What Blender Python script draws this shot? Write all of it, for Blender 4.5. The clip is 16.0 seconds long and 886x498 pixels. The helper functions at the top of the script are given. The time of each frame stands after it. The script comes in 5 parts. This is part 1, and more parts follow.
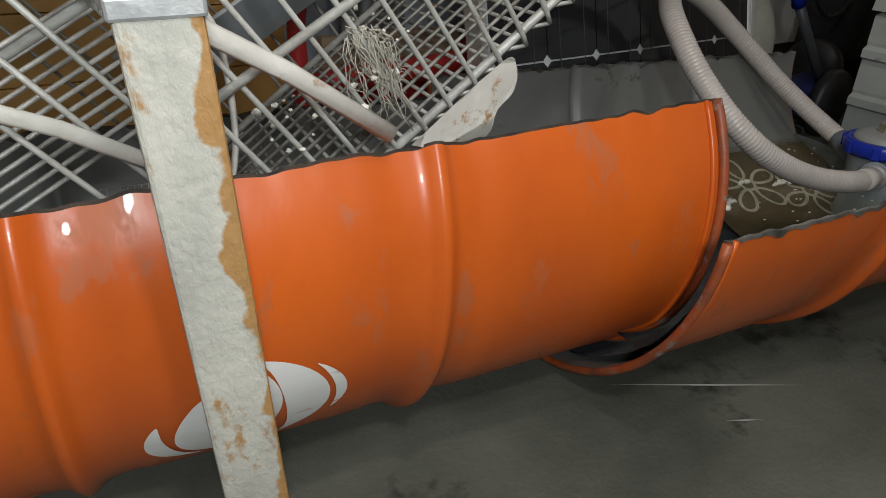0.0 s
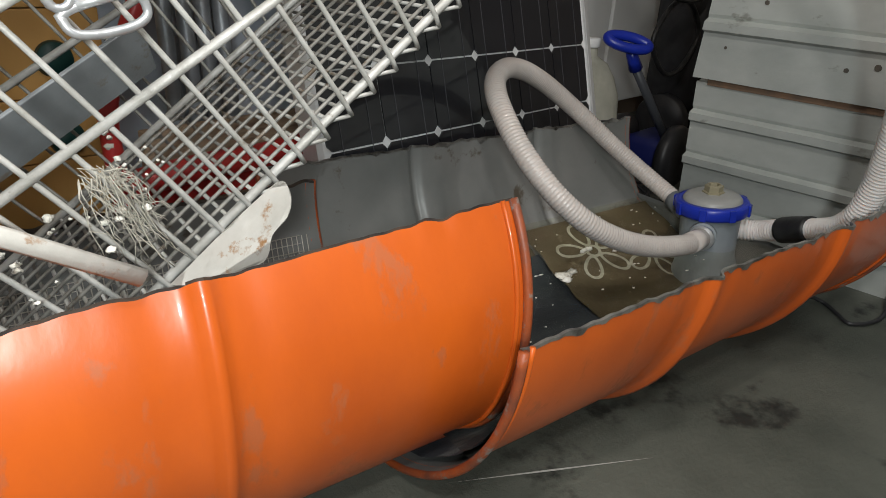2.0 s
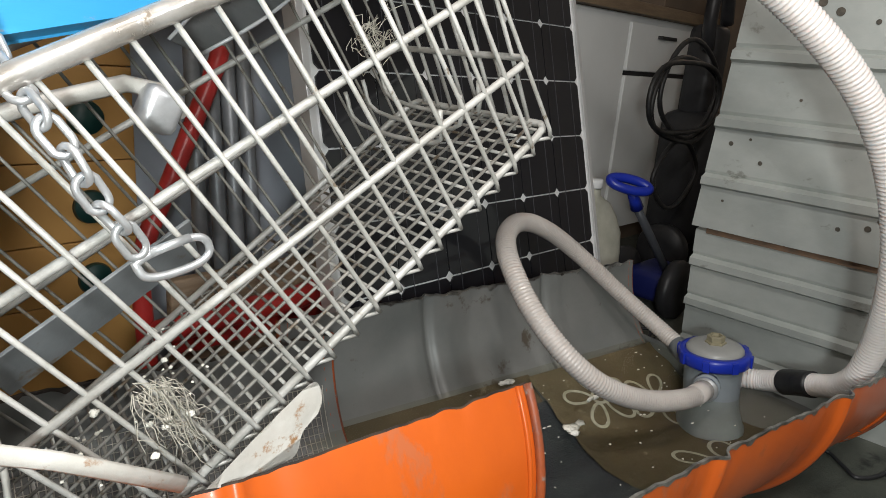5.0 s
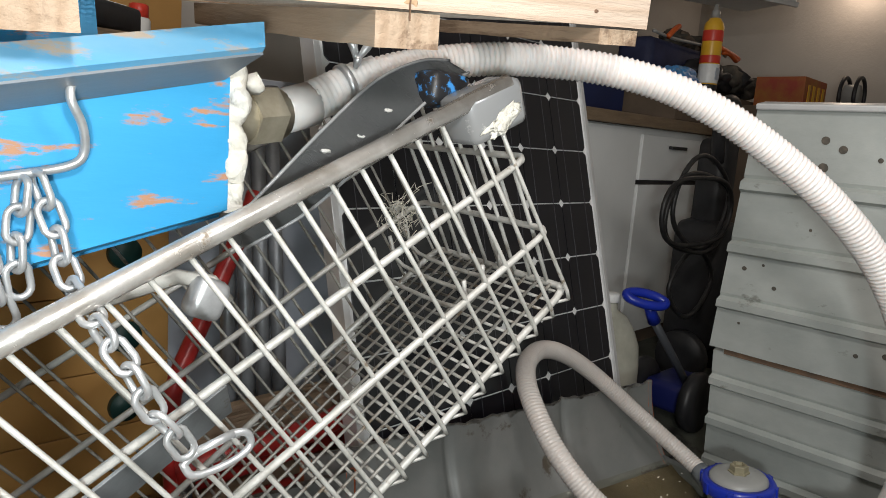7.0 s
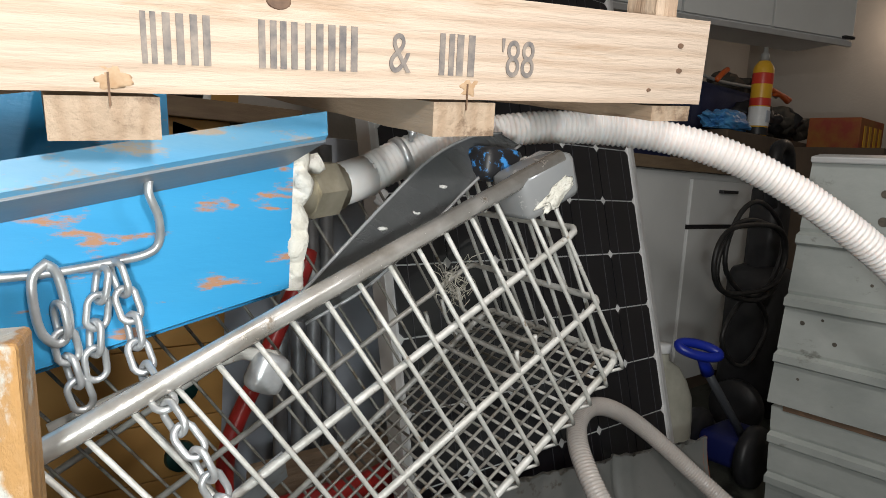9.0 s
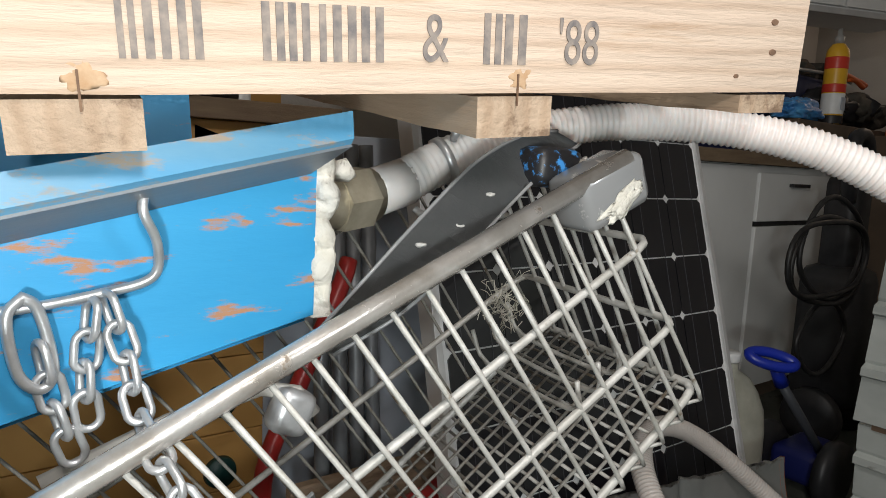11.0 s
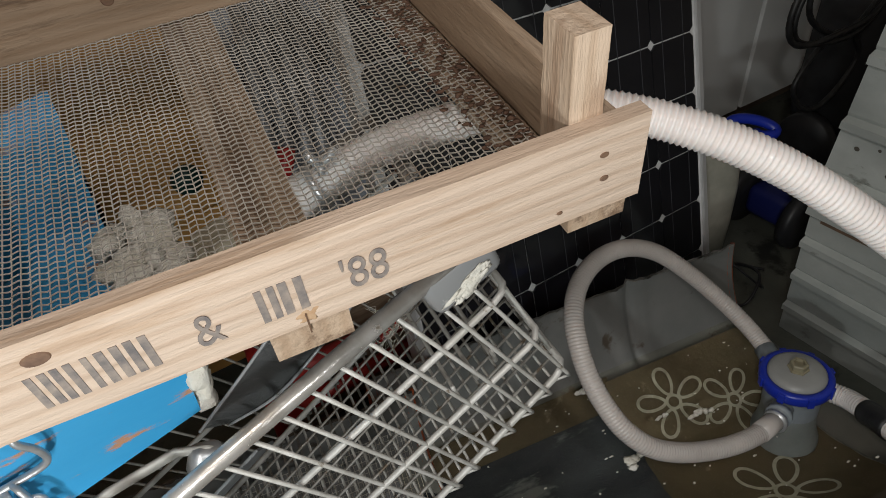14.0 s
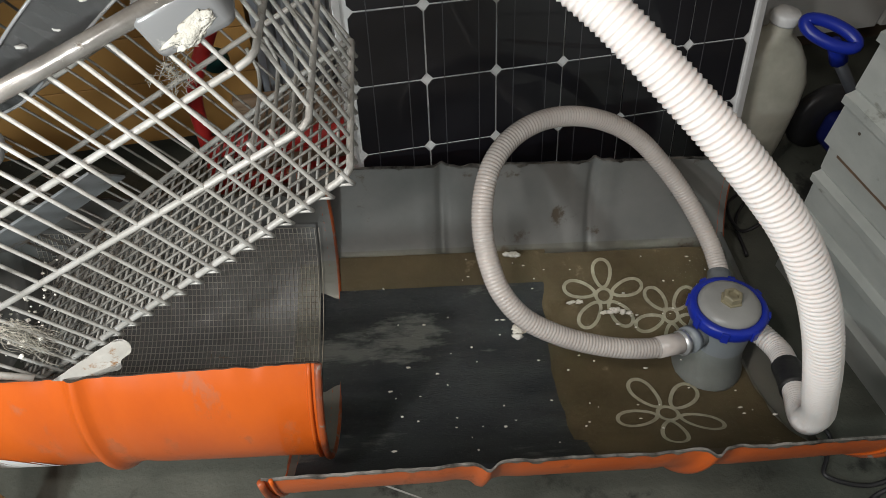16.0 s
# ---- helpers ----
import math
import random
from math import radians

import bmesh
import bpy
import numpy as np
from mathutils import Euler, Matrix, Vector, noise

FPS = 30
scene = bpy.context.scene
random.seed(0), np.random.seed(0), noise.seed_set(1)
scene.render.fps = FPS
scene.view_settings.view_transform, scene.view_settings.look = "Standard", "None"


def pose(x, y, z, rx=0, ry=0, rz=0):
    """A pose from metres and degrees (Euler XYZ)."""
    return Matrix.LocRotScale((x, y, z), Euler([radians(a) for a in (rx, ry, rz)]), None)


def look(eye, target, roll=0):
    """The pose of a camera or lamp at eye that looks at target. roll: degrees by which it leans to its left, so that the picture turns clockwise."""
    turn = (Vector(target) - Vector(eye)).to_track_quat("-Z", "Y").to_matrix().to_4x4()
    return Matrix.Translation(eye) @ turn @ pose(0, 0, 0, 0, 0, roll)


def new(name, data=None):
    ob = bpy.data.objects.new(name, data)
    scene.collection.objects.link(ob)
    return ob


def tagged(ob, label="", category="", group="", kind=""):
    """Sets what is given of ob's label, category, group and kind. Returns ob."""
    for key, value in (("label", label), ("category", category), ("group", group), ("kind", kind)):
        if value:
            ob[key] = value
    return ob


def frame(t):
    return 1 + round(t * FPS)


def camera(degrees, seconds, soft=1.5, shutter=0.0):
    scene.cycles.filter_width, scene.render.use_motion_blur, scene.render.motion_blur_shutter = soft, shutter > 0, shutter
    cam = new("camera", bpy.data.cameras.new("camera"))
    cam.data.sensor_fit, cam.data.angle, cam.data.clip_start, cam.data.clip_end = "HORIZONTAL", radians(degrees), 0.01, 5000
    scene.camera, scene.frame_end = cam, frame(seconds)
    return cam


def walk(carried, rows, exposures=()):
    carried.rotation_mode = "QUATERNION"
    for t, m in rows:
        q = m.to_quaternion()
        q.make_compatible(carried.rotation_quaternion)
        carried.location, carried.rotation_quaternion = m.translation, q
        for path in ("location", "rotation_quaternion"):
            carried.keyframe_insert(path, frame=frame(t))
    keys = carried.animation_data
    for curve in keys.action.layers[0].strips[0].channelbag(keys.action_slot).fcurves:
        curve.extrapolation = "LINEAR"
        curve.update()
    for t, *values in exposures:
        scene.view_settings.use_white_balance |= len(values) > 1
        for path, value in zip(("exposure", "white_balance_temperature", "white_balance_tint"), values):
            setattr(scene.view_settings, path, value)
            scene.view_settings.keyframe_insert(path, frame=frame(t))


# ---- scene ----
cam = camera(66.2, 16.0, soft=0.6)
PATH = [
    (0, (-1.517, -0.81, 0.533), (-0.39, 0.539, -0.421), 4.3),
    (0.5, (-1.479, -0.816, 0.544), (-0.285, 0.492, -0.386), 3.4),
    (1, (-1.452, -0.823, 0.56), (-0.198, 0.452, -0.335), 3.7),
    (1.5, (-1.43, -0.826, 0.573), (-0.122, 0.423, -0.282), 3.6),
    (2, (-1.41, -0.838, 0.585), (-0.052, 0.382, -0.232), 3.7),
    (2.5, (-1.406, -0.843, 0.599), (-0.006, 0.352, -0.182), 4.3),
    (3, (-1.403, -0.844, 0.602), (0.021, 0.342, -0.148), 4.3),
    (3.5, (-1.405, -0.839, 0.613), (0.026, 0.36, -0.105), 4.3),
    (4, (-1.417, -0.834, 0.627), (0.007, 0.395, -0.054), 4.6),
    (4.5, (-1.422, -0.835, 0.65), (0.003, 0.419, 0.021), 4.4),
    (5, (-1.434, -0.827, 0.682), (-0.021, 0.475, 0.128), 4.7),
    (7.5, (-1.457, -0.828, 0.781), (-0.059, 0.571, 0.488), 4.3),
    (8, (-1.456, -0.823, 0.789), (-0.083, 0.604, 0.515), 4.3),
    (8.5, (-1.469, -0.824, 0.803), (-0.124, 0.636, 0.557), 4.0),
    (11, (-1.41, -0.759, 0.817), (-0.211, 0.822, 0.565), 2.8),
    (11.5, (-1.357, -0.709, 0.908), (-0.19, 0.875, 0.55), 3.1),
    (12, (-1.348, -0.705, 1.003), (-0.204, 0.83, 0.424), 2.8),
    (12.5, (-1.35, -0.715, 1.086), (-0.249, 0.744, 0.274), 3.2),
    (13, (-1.326, -0.729, 1.143), (-0.304, 0.656, 0.124), 1.8),
    (13.5, (-1.256, -0.736, 1.181), (-0.332, 0.634, 0.054), -1.9),
    (14, (-1.21, -0.758, 1.18), (-0.354, 0.562, -0.054), -3.2),
    (14.3, (-1.171, -0.77, 1.16), (-0.325, 0.534, -0.099), -2.9),
    (14.5, (-1.139, -0.778, 1.147), (-0.322, 0.5, -0.156), -1.4),
    (15, (-1.061, -0.802, 1.127), (-0.396, 0.422, -0.309), -1.8),
    (15.2, (-1.035, -0.815, 1.117), (-0.388, 0.401, -0.333), -1.2),
    (15.5, (-0.971, -0.846, 1.103), (-0.425, 0.382, -0.378), 0.1),
    (15.8, (-0.912, -0.916, 1.089), (-0.443, 0.339, -0.396), 3.7),
    (16, (-0.887, -0.928, 1.108), (-0.508, 0.31, -0.416), 2.9),
]
walk(cam, [(t, look(e, a, r)) for t, e, a, r in PATH],
     exposures=[(0, -0.22), (0.3, 0.04), (0.6, 0.0), (1, 0.1), (2, 0.38), (3.5, 0.52), (5, 0.52), (7.5, 0.32), (8.5, 0.1), (11, 0.05), (11.5, -0.24), (12, -0.87), (13, -0.58), (13.5, -0.36), (14.3, -0.44), (15.2, -0.04), (16, 0.34)])

# ---------------------------------------------------------------- light
world = bpy.data.worlds.new("world")
scene.world = world
world.use_nodes = True
world.node_tree.nodes["Background"].inputs[0].default_value = (0.9, 0.85, 0.8, 1)
world.node_tree.nodes["Background"].inputs[1].default_value = 0.005


def lamp(name, place, watts, radius, colour):
    data = bpy.data.lights.new(name, "POINT")
    data.energy, data.shadow_soft_size, data.color = watts, radius, colour
    ob = new(name, data)
    ob.location = place
    return ob


lamp("torch_low", (-1.6, -1.03, 0.70), 19.0, 0.04, (0.93, 1.0, 1.0))
lamp("torch_mid", (-1.44, -0.98, 1.02), 13.0, 0.04, (1.0, 0.97, 0.94))
lamp("torch_high", (-1.3, -0.82, 1.55), 17.0, 0.04, (1.0, 0.93, 0.88))
lamp("torch_end", (-0.86, -1.02, 1.22), 6.5, 0.04, (0.98, 1.0, 1.0))
lamp("wall_light_glow", (2.34, 0.24, 1.66), 1.5, 0.05, (1.0, 0.78, 0.62))


# ---------------------------------------------------------------- materials
def mat(name, colour, rough=0.6, metal=0.0, colour2=None, scale=8.0, bump=0.0, bump_scale=60.0, spots=None, spot_amount=0.62,
        spot_scale=14.0, coat=0.0, transmission=0.0, ior=1.45, stretch=(1, 1, 1), rough2=None, subsurface=0.0):
    m = bpy.data.materials.new(name)
    m.use_nodes = True
    nt = m.node_tree
    b = nt.nodes["Principled BSDF"]
    b.inputs["Roughness"].default_value = rough
    b.inputs["Metallic"].default_value = metal
    b.inputs["Coat Weight"].default_value = coat
    b.inputs["Transmission Weight"].default_value = transmission
    b.inputs["IOR"].default_value = ior
    b.inputs["Subsurface Weight"].default_value = subsurface
    b.inputs["Subsurface Scale"].default_value = 0.018
    b.inputs["Subsurface Radius"].default_value = (0.6, 0.5, 0.45)
    tc = nt.nodes.new("ShaderNodeTexCoord")
    mp = nt.nodes.new("ShaderNodeMapping")
    mp.inputs["Scale"].default_value = stretch
    nt.links.new(tc.outputs["Object"], mp.inputs["Vector"])

    def nz(s, detail=6.0, roughness=0.6):
        n = nt.nodes.new("ShaderNodeTexNoise")
        n.inputs["Scale"].default_value, n.inputs["Detail"].default_value, n.inputs["Roughness"].default_value = s, detail, roughness
        nt.links.new(mp.outputs["Vector"], n.inputs["Vector"])
        return n

    def ramp(src, lo, hi, c0, c1):
        r = nt.nodes.new("ShaderNodeValToRGB")
        r.color_ramp.elements[0].position, r.color_ramp.elements[1].position = lo, hi
        r.color_ramp.elements[0].color, r.color_ramp.elements[1].color = (*c0, 1), (*c1, 1)
        nt.links.new(src, r.inputs["Fac"])
        return r.outputs["Color"]

    out = ramp(nz(scale).outputs["Fac"], 0.35, 0.68, colour, colour2 or tuple(c * 0.8 for c in colour))
    if spots:
        mx = nt.nodes.new("ShaderNodeMix")
        mx.data_type = "RGBA"
        f = ramp(nz(spot_scale, 8.0, 0.68).outputs["Fac"], spot_amount - 0.05, spot_amount + 0.015, (0, 0, 0), (1, 1, 1))
        nt.links.new(f, mx.inputs[0])
        nt.links.new(out, mx.inputs[6])
        mx.inputs[7].default_value = (*spots, 1)
        out = mx.outputs[2]
        if rough2 is not None:
            rr = nt.nodes.new("ShaderNodeMapRange")
            rr.inputs["To Min"].default_value, rr.inputs["To Max"].default_value = rough, rough2
            nt.links.new(f, rr.inputs["Value"])
            nt.links.new(rr.outputs["Result"], b.inputs["Roughness"])
    nt.links.new(out, b.inputs["Base Color"])
    if bump:
        bp = nt.nodes.new("ShaderNodeBump")
        bp.inputs["Strength"].default_value, bp.inputs["Distance"].default_value = bump, 0.004
        nt.links.new(nz(bump_scale).outputs["Fac"], bp.inputs["Height"])
        nt.links.new(bp.outputs["Normal"], b.inputs["Normal"])
    return m


def wood_mat(name, c0, c1, along=0, stain=None, grain=9.0):
    m = mat(name, c0, 0.7, colour2=c1, scale=4.0, stretch=tuple(0.9 if i == along else grain for i in range(3)), bump=0.6, bump_scale=16.0,
            spots=stain, spot_amount=0.58, spot_scale=2.6)
    nt = m.node_tree
    b = nt.nodes["Principled BSDF"]
    wv = nt.nodes.new("ShaderNodeTexWave")
    wv.wave_type, wv.bands_direction = "BANDS", "Z" if along == 0 else "X"
    wv.inputs["Scale"].default_value, wv.inputs["Distortion"].default_value, wv.inputs["Detail"].default_value = 21.0, 3.6, 3.0
    wv.inputs["Detail Scale"].default_value = 1.2
    tc = nt.nodes.new("ShaderNodeTexCoord")
    mp = nt.nodes.new("ShaderNodeMapping")
    mp.inputs["Scale"].default_value = tuple(0.14 if i == along else 1.0 for i in range(3))
    nt.links.new(tc.outputs["Object"], mp.inputs["Vector"])
    nt.links.new(mp.outputs["Vector"], wv.inputs["Vector"])
    mx = nt.nodes.new("ShaderNodeMix")
    mx.data_type, mx.blend_type = "RGBA", "MULTIPLY"
    rp = nt.nodes.new("ShaderNodeValToRGB")
    rp.color_ramp.elements[0].color, rp.color_ramp.elements[1].color = (0.74, 0.66, 0.58, 1), (1, 1, 1, 1)
    rp.color_ramp.elements[0].position, rp.color_ramp.elements[1].position = 0.02, 0.6
    nt.links.new(wv.outputs["Fac"], rp.inputs["Fac"])
    mx.inputs[0].default_value = 0.45
    src = b.inputs["Base Color"].links[0].from_socket
    nt.links.new(src, mx.inputs[6])
    nt.links.new(rp.outputs["Color"], mx.inputs[7])
    nt.links.new(mx.outputs[2], b.inputs["Base Color"])
    return m


ORANGE = mat("orange_paint", (0.57, 0.105, 0.010), 0.34, colour2=(0.47, 0.082, 0.010), scale=5.0, bump=0.1, bump_scale=22, spots=(0.43, 0.105, 0.03), spot_amount=0.62, spot_scale=12.0, rough2=0.5, stretch=(1.6, 1, 0.8), coat=0.28)
DARK_STEEL = mat("dark_cut_steel", (0.035, 0.033, 0.032), 0.6, 0.3, colour2=(0.11, 0.08, 0.06), scale=30, bump=0.4, bump_scale=80)
BRIGHT_EDGE = mat("scraped_steel", (0.45, 0.43, 0.4), 0.35, 0.8, colour2=(0.05, 0.045, 0.04), scale=35, bump=0.3)
CHIME = mat("scraped_orange_rim", (0.4, 0.08, 0.015), 0.45, colour2=(0.12, 0.045, 0.03), scale=14, bump=0.3, spots=(0.2, 0.18, 0.16), spot_amount=0.6, spot_scale=30)
LINING = mat("grey_lining", (0.165, 0.17, 0.163), 0.42, 0.2, colour2=(0.23, 0.225, 0.215), scale=5, bump=0.15, bump_scale=40, spots=(0.1, 0.08, 0.06), spot_amount=0.66, spot_scale=11)
CONCRETE = mat("concrete", (0.05, 0.056, 0.046), 0.55, colour2=(0.115, 0.12, 0.1), scale=3.2, bump=0.35, bump_scale=120, spots=(0.022, 0.023, 0.02), spot_amount=0.62, spot_scale=5)
WIRE = mat("coated_wire", (0.5, 0.49, 0.465), 0.42, 0.15, colour2=(0.34, 0.33, 0.3), scale=40, bump=0.3, bump_scale=150, spots=(0.2, 0.16, 0.12), spot_amount=0.68, spot_scale=60)
CHROME = mat("worn_chrome", (0.62, 0.6, 0.57), 0.26, 0.6, colour2=(0.36, 0.33, 0.29), scale=26, spots=(0.24, 0.2, 0.16), spot_amount=0.68, spot_scale=60, bump=0.2, rough2=0.7)
ZINC = mat("zinc", (0.6, 0.61, 0.62), 0.36, 0.65, colour2=(0.44, 0.45, 0.46), scale=60, bump=0.15)
POLE = mat("dull_steel_pole", (0.26, 0.275, 0.295), 0.42, 0.4, colour2=(0.18, 0.19, 0.2), scale=20, bump=0.1)
FLAP = mat("scuffed_grey_flap", (0.25, 0.265, 0.275), 0.45, colour2=(0.17, 0.18, 0.185), scale=12, bump=0.15, spots=(0.17, 0.14, 0.11), spot_amount=0.64, spot_scale=18)
# Darker, browner tone of the coated wire, for the basket's far side and floor.
WIRE_DARK = mat("dark_wire", (0.3, 0.29, 0.265), 0.5, 0.15, colour2=(0.19, 0.18, 0.16), scale=30, bump=0.3, bump_scale=150, spots=(0.13, 0.1, 0.07), spot_amount=0.62, spot_scale=40)
FLAT_BAR = mat("rust_flecked_white_bar", (0.58, 0.56, 0.52), 0.5, colour2=(0.46, 0.44, 0.4), scale=25, bump=0.3, spots=(0.3, 0.16, 0.07), spot_amount=0.64, spot_scale=26)
BRACKET = mat("grey_bracket", (0.5, 0.48, 0.44), 0.5, 0.2, colour2=(0.38, 0.36, 0.33), scale=25, bump=0.3, spots=(0.3, 0.17, 0.08), spot_amount=0.7, spot_scale=30)
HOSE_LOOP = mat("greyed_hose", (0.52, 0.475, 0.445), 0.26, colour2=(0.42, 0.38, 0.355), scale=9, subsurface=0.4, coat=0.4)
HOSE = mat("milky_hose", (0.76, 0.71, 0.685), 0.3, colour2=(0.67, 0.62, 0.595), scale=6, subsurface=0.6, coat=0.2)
HOSE_CLEAR = mat("clear_hose", (0.72, 0.7, 0.68), 0.3, colour2=(0.6, 0.58, 0.57), scale=10, subsurface=0.6, coat=0.2)
PUMP = mat("pump_grey", (0.24, 0.27, 0.29), 0.4, colour2=(0.2, 0.22, 0.24), scale=10, bump=0.05)
PUMP_LID = mat("pump_lid", (0.3, 0.3, 0.29), 0.35, colour2=(0.25, 0.25, 0.24), scale=12)
KNOB = mat("knob_olive", (0.26, 0.23, 0.15), 0.45, colour2=(0.2, 0.18, 0.12), scale=20)
BLUE_PLASTIC = mat("blue_plastic", (0.012, 0.03, 0.36), 0.3, colour2=(0.01, 0.025, 0.28), scale=10)
TAPE = mat("black_tape", (0.012, 0.012, 0.013), 0.45, colour2=(0.03, 0.03, 0.03), scale=30, bump=0.3)
BLACK = mat("black_plastic", (0.014, 0.014, 0.016), 0.45, colour2=(0.025, 0.025, 0.027), scale=20, bump=0.1)
RUBBER = mat("grey_rubber", (0.16, 0.163, 0.166), 0.42, colour2=(0.21, 0.21, 0.21), scale=14, bump=0.2, spots=(0.5, 0.49, 0.46), spot_amount=0.75, spot_scale=30)
GUARD = mat("clear_grey_guard", (0.25, 0.255, 0.26), 0.25, colour2=(0.26, 0.26, 0.26), scale=18, coat=0.4, spots=(0.55, 0.54, 0.5), spot_amount=0.68, spot_scale=25)
FOAM = mat("white_foam", (0.8, 0.78, 0.72), 0.85, colour2=(0.68, 0.64, 0.55), scale=30, bump=1.0, bump_scale=120)
FIBRE = mat("dry_fibre", (0.36, 0.34, 0.28), 0.85, colour2=(0.5, 0.47, 0.41), scale=40)
BLUE_PAINT = mat("blue_paint", (0.03, 0.275, 0.55), 0.36, colour2=(0.05, 0.33, 0.6), scale=4, bump=0.1, bump_scale=30, spots=(0.4, 0.21, 0.12), spot_amount=0.625, spot_scale=22.0, stretch=(0.7, 1.6, 3.0), rough2=0.7)
CELL = mat("solar_cell", (0.008, 0.008, 0.011), 0.3, colour2=(0.012, 0.012, 0.015), scale=6, coat=0.6)
BACKSHEET = mat("white_backsheet", (0.8, 0.81, 0.81), 0.4, colour2=(0.55, 0.56, 0.56), scale=10)
BUSBAR = mat("busbar", (0.09, 0.09, 0.1), 0.4, 0.3, colour2=(0.07, 0.07, 0.08), scale=10)
ALU = mat("aluminium_frame", (0.66, 0.66, 0.66), 0.35, 0.4, colour2=(0.58, 0.58, 0.58), scale=15)
BOARD_ALU = mat("weathered_aluminium", (0.5, 0.52, 0.495), 0.48, 0.25, colour2=(0.33, 0.35, 0.335), scale=4, bump=0.3, bump_scale=24, spots=(0.27, 0.275, 0.25), spot_amount=0.67, spot_scale=14, stretch=(1, 0.8, 1.2))
PINE = wood_mat("pine_board", (0.54, 0.43, 0.34), (0.47, 0.365, 0.285), 0, stain=(0.43, 0.315, 0.225))
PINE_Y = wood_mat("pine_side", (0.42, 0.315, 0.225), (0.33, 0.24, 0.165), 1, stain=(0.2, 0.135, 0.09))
PINE_POST = wood_mat("pine_post", (0.55, 0.43, 0.325), (0.47, 0.36, 0.265), 2, stain=(0.38, 0.27, 0.19))
PINE_OLD = wood_mat("grey_pine", (0.34, 0.25, 0.17), (0.25, 0.18, 0.12), 0, stain=(0.15, 0.1, 0.065))
STAMP = mat("grey_stamp_ink", (0.12, 0.11, 0.11), 0.8, colour2=(0.3, 0.25, 0.21), scale=70)
RUST = mat("rust_stain", (0.36, 0.22, 0.12), 0.85, colour2=(0.48, 0.35, 0.23), scale=90)
STAPLE = mat("rusty_staple", (0.12, 0.07, 0.045), 0.7, 0.3, colour2=(0.2, 0.12, 0.07), scale=90)
KNOT = mat("wood_knot", (0.08, 0.045, 0.03), 0.7, colour2=(0.2, 0.12, 0.075), scale=50)
MESH = mat("galvanised_mesh", (0.58, 0.55, 0.5), 0.5, 0.2, colour2=(0.43, 0.395, 0.345), scale=20, spots=(0.3, 0.22, 0.15), spot_amount=0.66, spot_scale=16)
POST_PAINT = mat("flaking_white_paint", (0.5, 0.485, 0.43), 0.5, colour2=(0.37, 0.36, 0.325), scale=22, bump=1.0, bump_scale=45, spots=(0.33, 0.19, 0.08), spot_amount=0.60, spot_scale=16, rough2=0.9, stretch=(1.5, 1.5, 0.8))
nt = POST_PAINT.node_tree
bsdf = nt.nodes["Principled BSDF"]
tc, sep, nse = nt.nodes.new("ShaderNodeTexCoord"), nt.nodes.new("ShaderNodeSeparateXYZ"), nt.nodes.new("ShaderNodeTexNoise")
nse.inputs["Scale"].default_value, nse.inputs["Detail"].default_value = 26.0, 7.0
nt.links.new(tc.outputs["Object"], sep.inputs["Vector"])
nt.links.new(tc.outputs["Object"], nse.inputs["Vector"])
add = nt.nodes.new("ShaderNodeMath")
add.operation = "MULTIPLY_ADD"
add.inputs[1].default_value = 22.0
nt.links.new(sep.outputs["Y"], add.inputs[0])
nt.links.new(nse.outputs["Fac"], add.inputs[2])
rng_ = nt.nodes.new("ShaderNodeMapRange")
rng_.inputs["From Min"].default_value, rng_.inputs["From Max"].default_value = 0.80, 0.86
nt.links.new(add.outputs["Value"], rng_.inputs["Value"])
mx = nt.nodes.new("ShaderNodeMix")
mx.data_type = "RGBA"
nt.links.new(rng_.outputs["Result"], mx.inputs[0])
nt.links.new(bsdf.inputs["Base Color"].links[0].from_socket, mx.inputs[6])
mx.inputs[7].default_value = (0.36, 0.2, 0.075, 1)
nt.links.new(mx.outputs[2], bsdf.inputs["Base Color"])
BROWN = mat("brown_board", (0.52, 0.29, 0.09), 0.5, colour2=(0.44, 0.24, 0.075), scale=3, bump=0.1)
GREEN = mat("dark_green_plastic", (0.01, 0.045, 0.04), 0.45)
RED = mat("red_paint", (0.42, 0.03, 0.025), 0.35, colour2=(0.3, 0.02, 0.02), scale=15, bump=0.1)
WHITE = mat("white_melamine", (0.78, 0.79, 0.78), 0.4, colour2=(0.72, 0.73, 0.72), scale=3, bump=0.05)
WALL = mat("plaster", (0.5, 0.47, 0.43), 0.85, colour2=(0.43, 0.4, 0.365), scale=2, bump=0.3, bump_scale=70)
GREYBLUE = mat("grey_blue_plastic", (0.44, 0.48, 0.54), 0.45, colour2=(0.38, 0.41, 0.47), scale=5)
BROWN_WOOD = mat("worn_worktop", (0.16, 0.11, 0.07), 0.6, colour2=(0.22, 0.16, 0.1), scale=12, stretch=(1, 8, 8), bump=0.2)
JUG = mat("cloudy_polythene", (0.5, 0.49, 0.42), 0.4, colour2=(0.28, 0.28, 0.23), scale=7, subsurface=0.1)
MAT_BLACK = mat("black_mat", (0.015, 0.019, 0.026), 0.7, colour2=(0.04, 0.047, 0.056), scale=7, bump=0.5, bump_scale=220, spots=(0.12, 0.13, 0.135), spot_amount=0.61, spot_scale=5, stretch=(0.6, 2.2, 1))
MAT_BROWN = mat("brown_mat", (0.06, 0.046, 0.024), 0.75, colour2=(0.11, 0.085, 0.05), scale=5, bump=0.3, bump_scale=90, spots=(0.2, 0.17, 0.12), spot_amount=0.68, spot_scale=12)
PRINT = mat("pale_print", (0.4, 0.39, 0.33), 0.75, colour2=(0.27, 0.26, 0.21), scale=50)
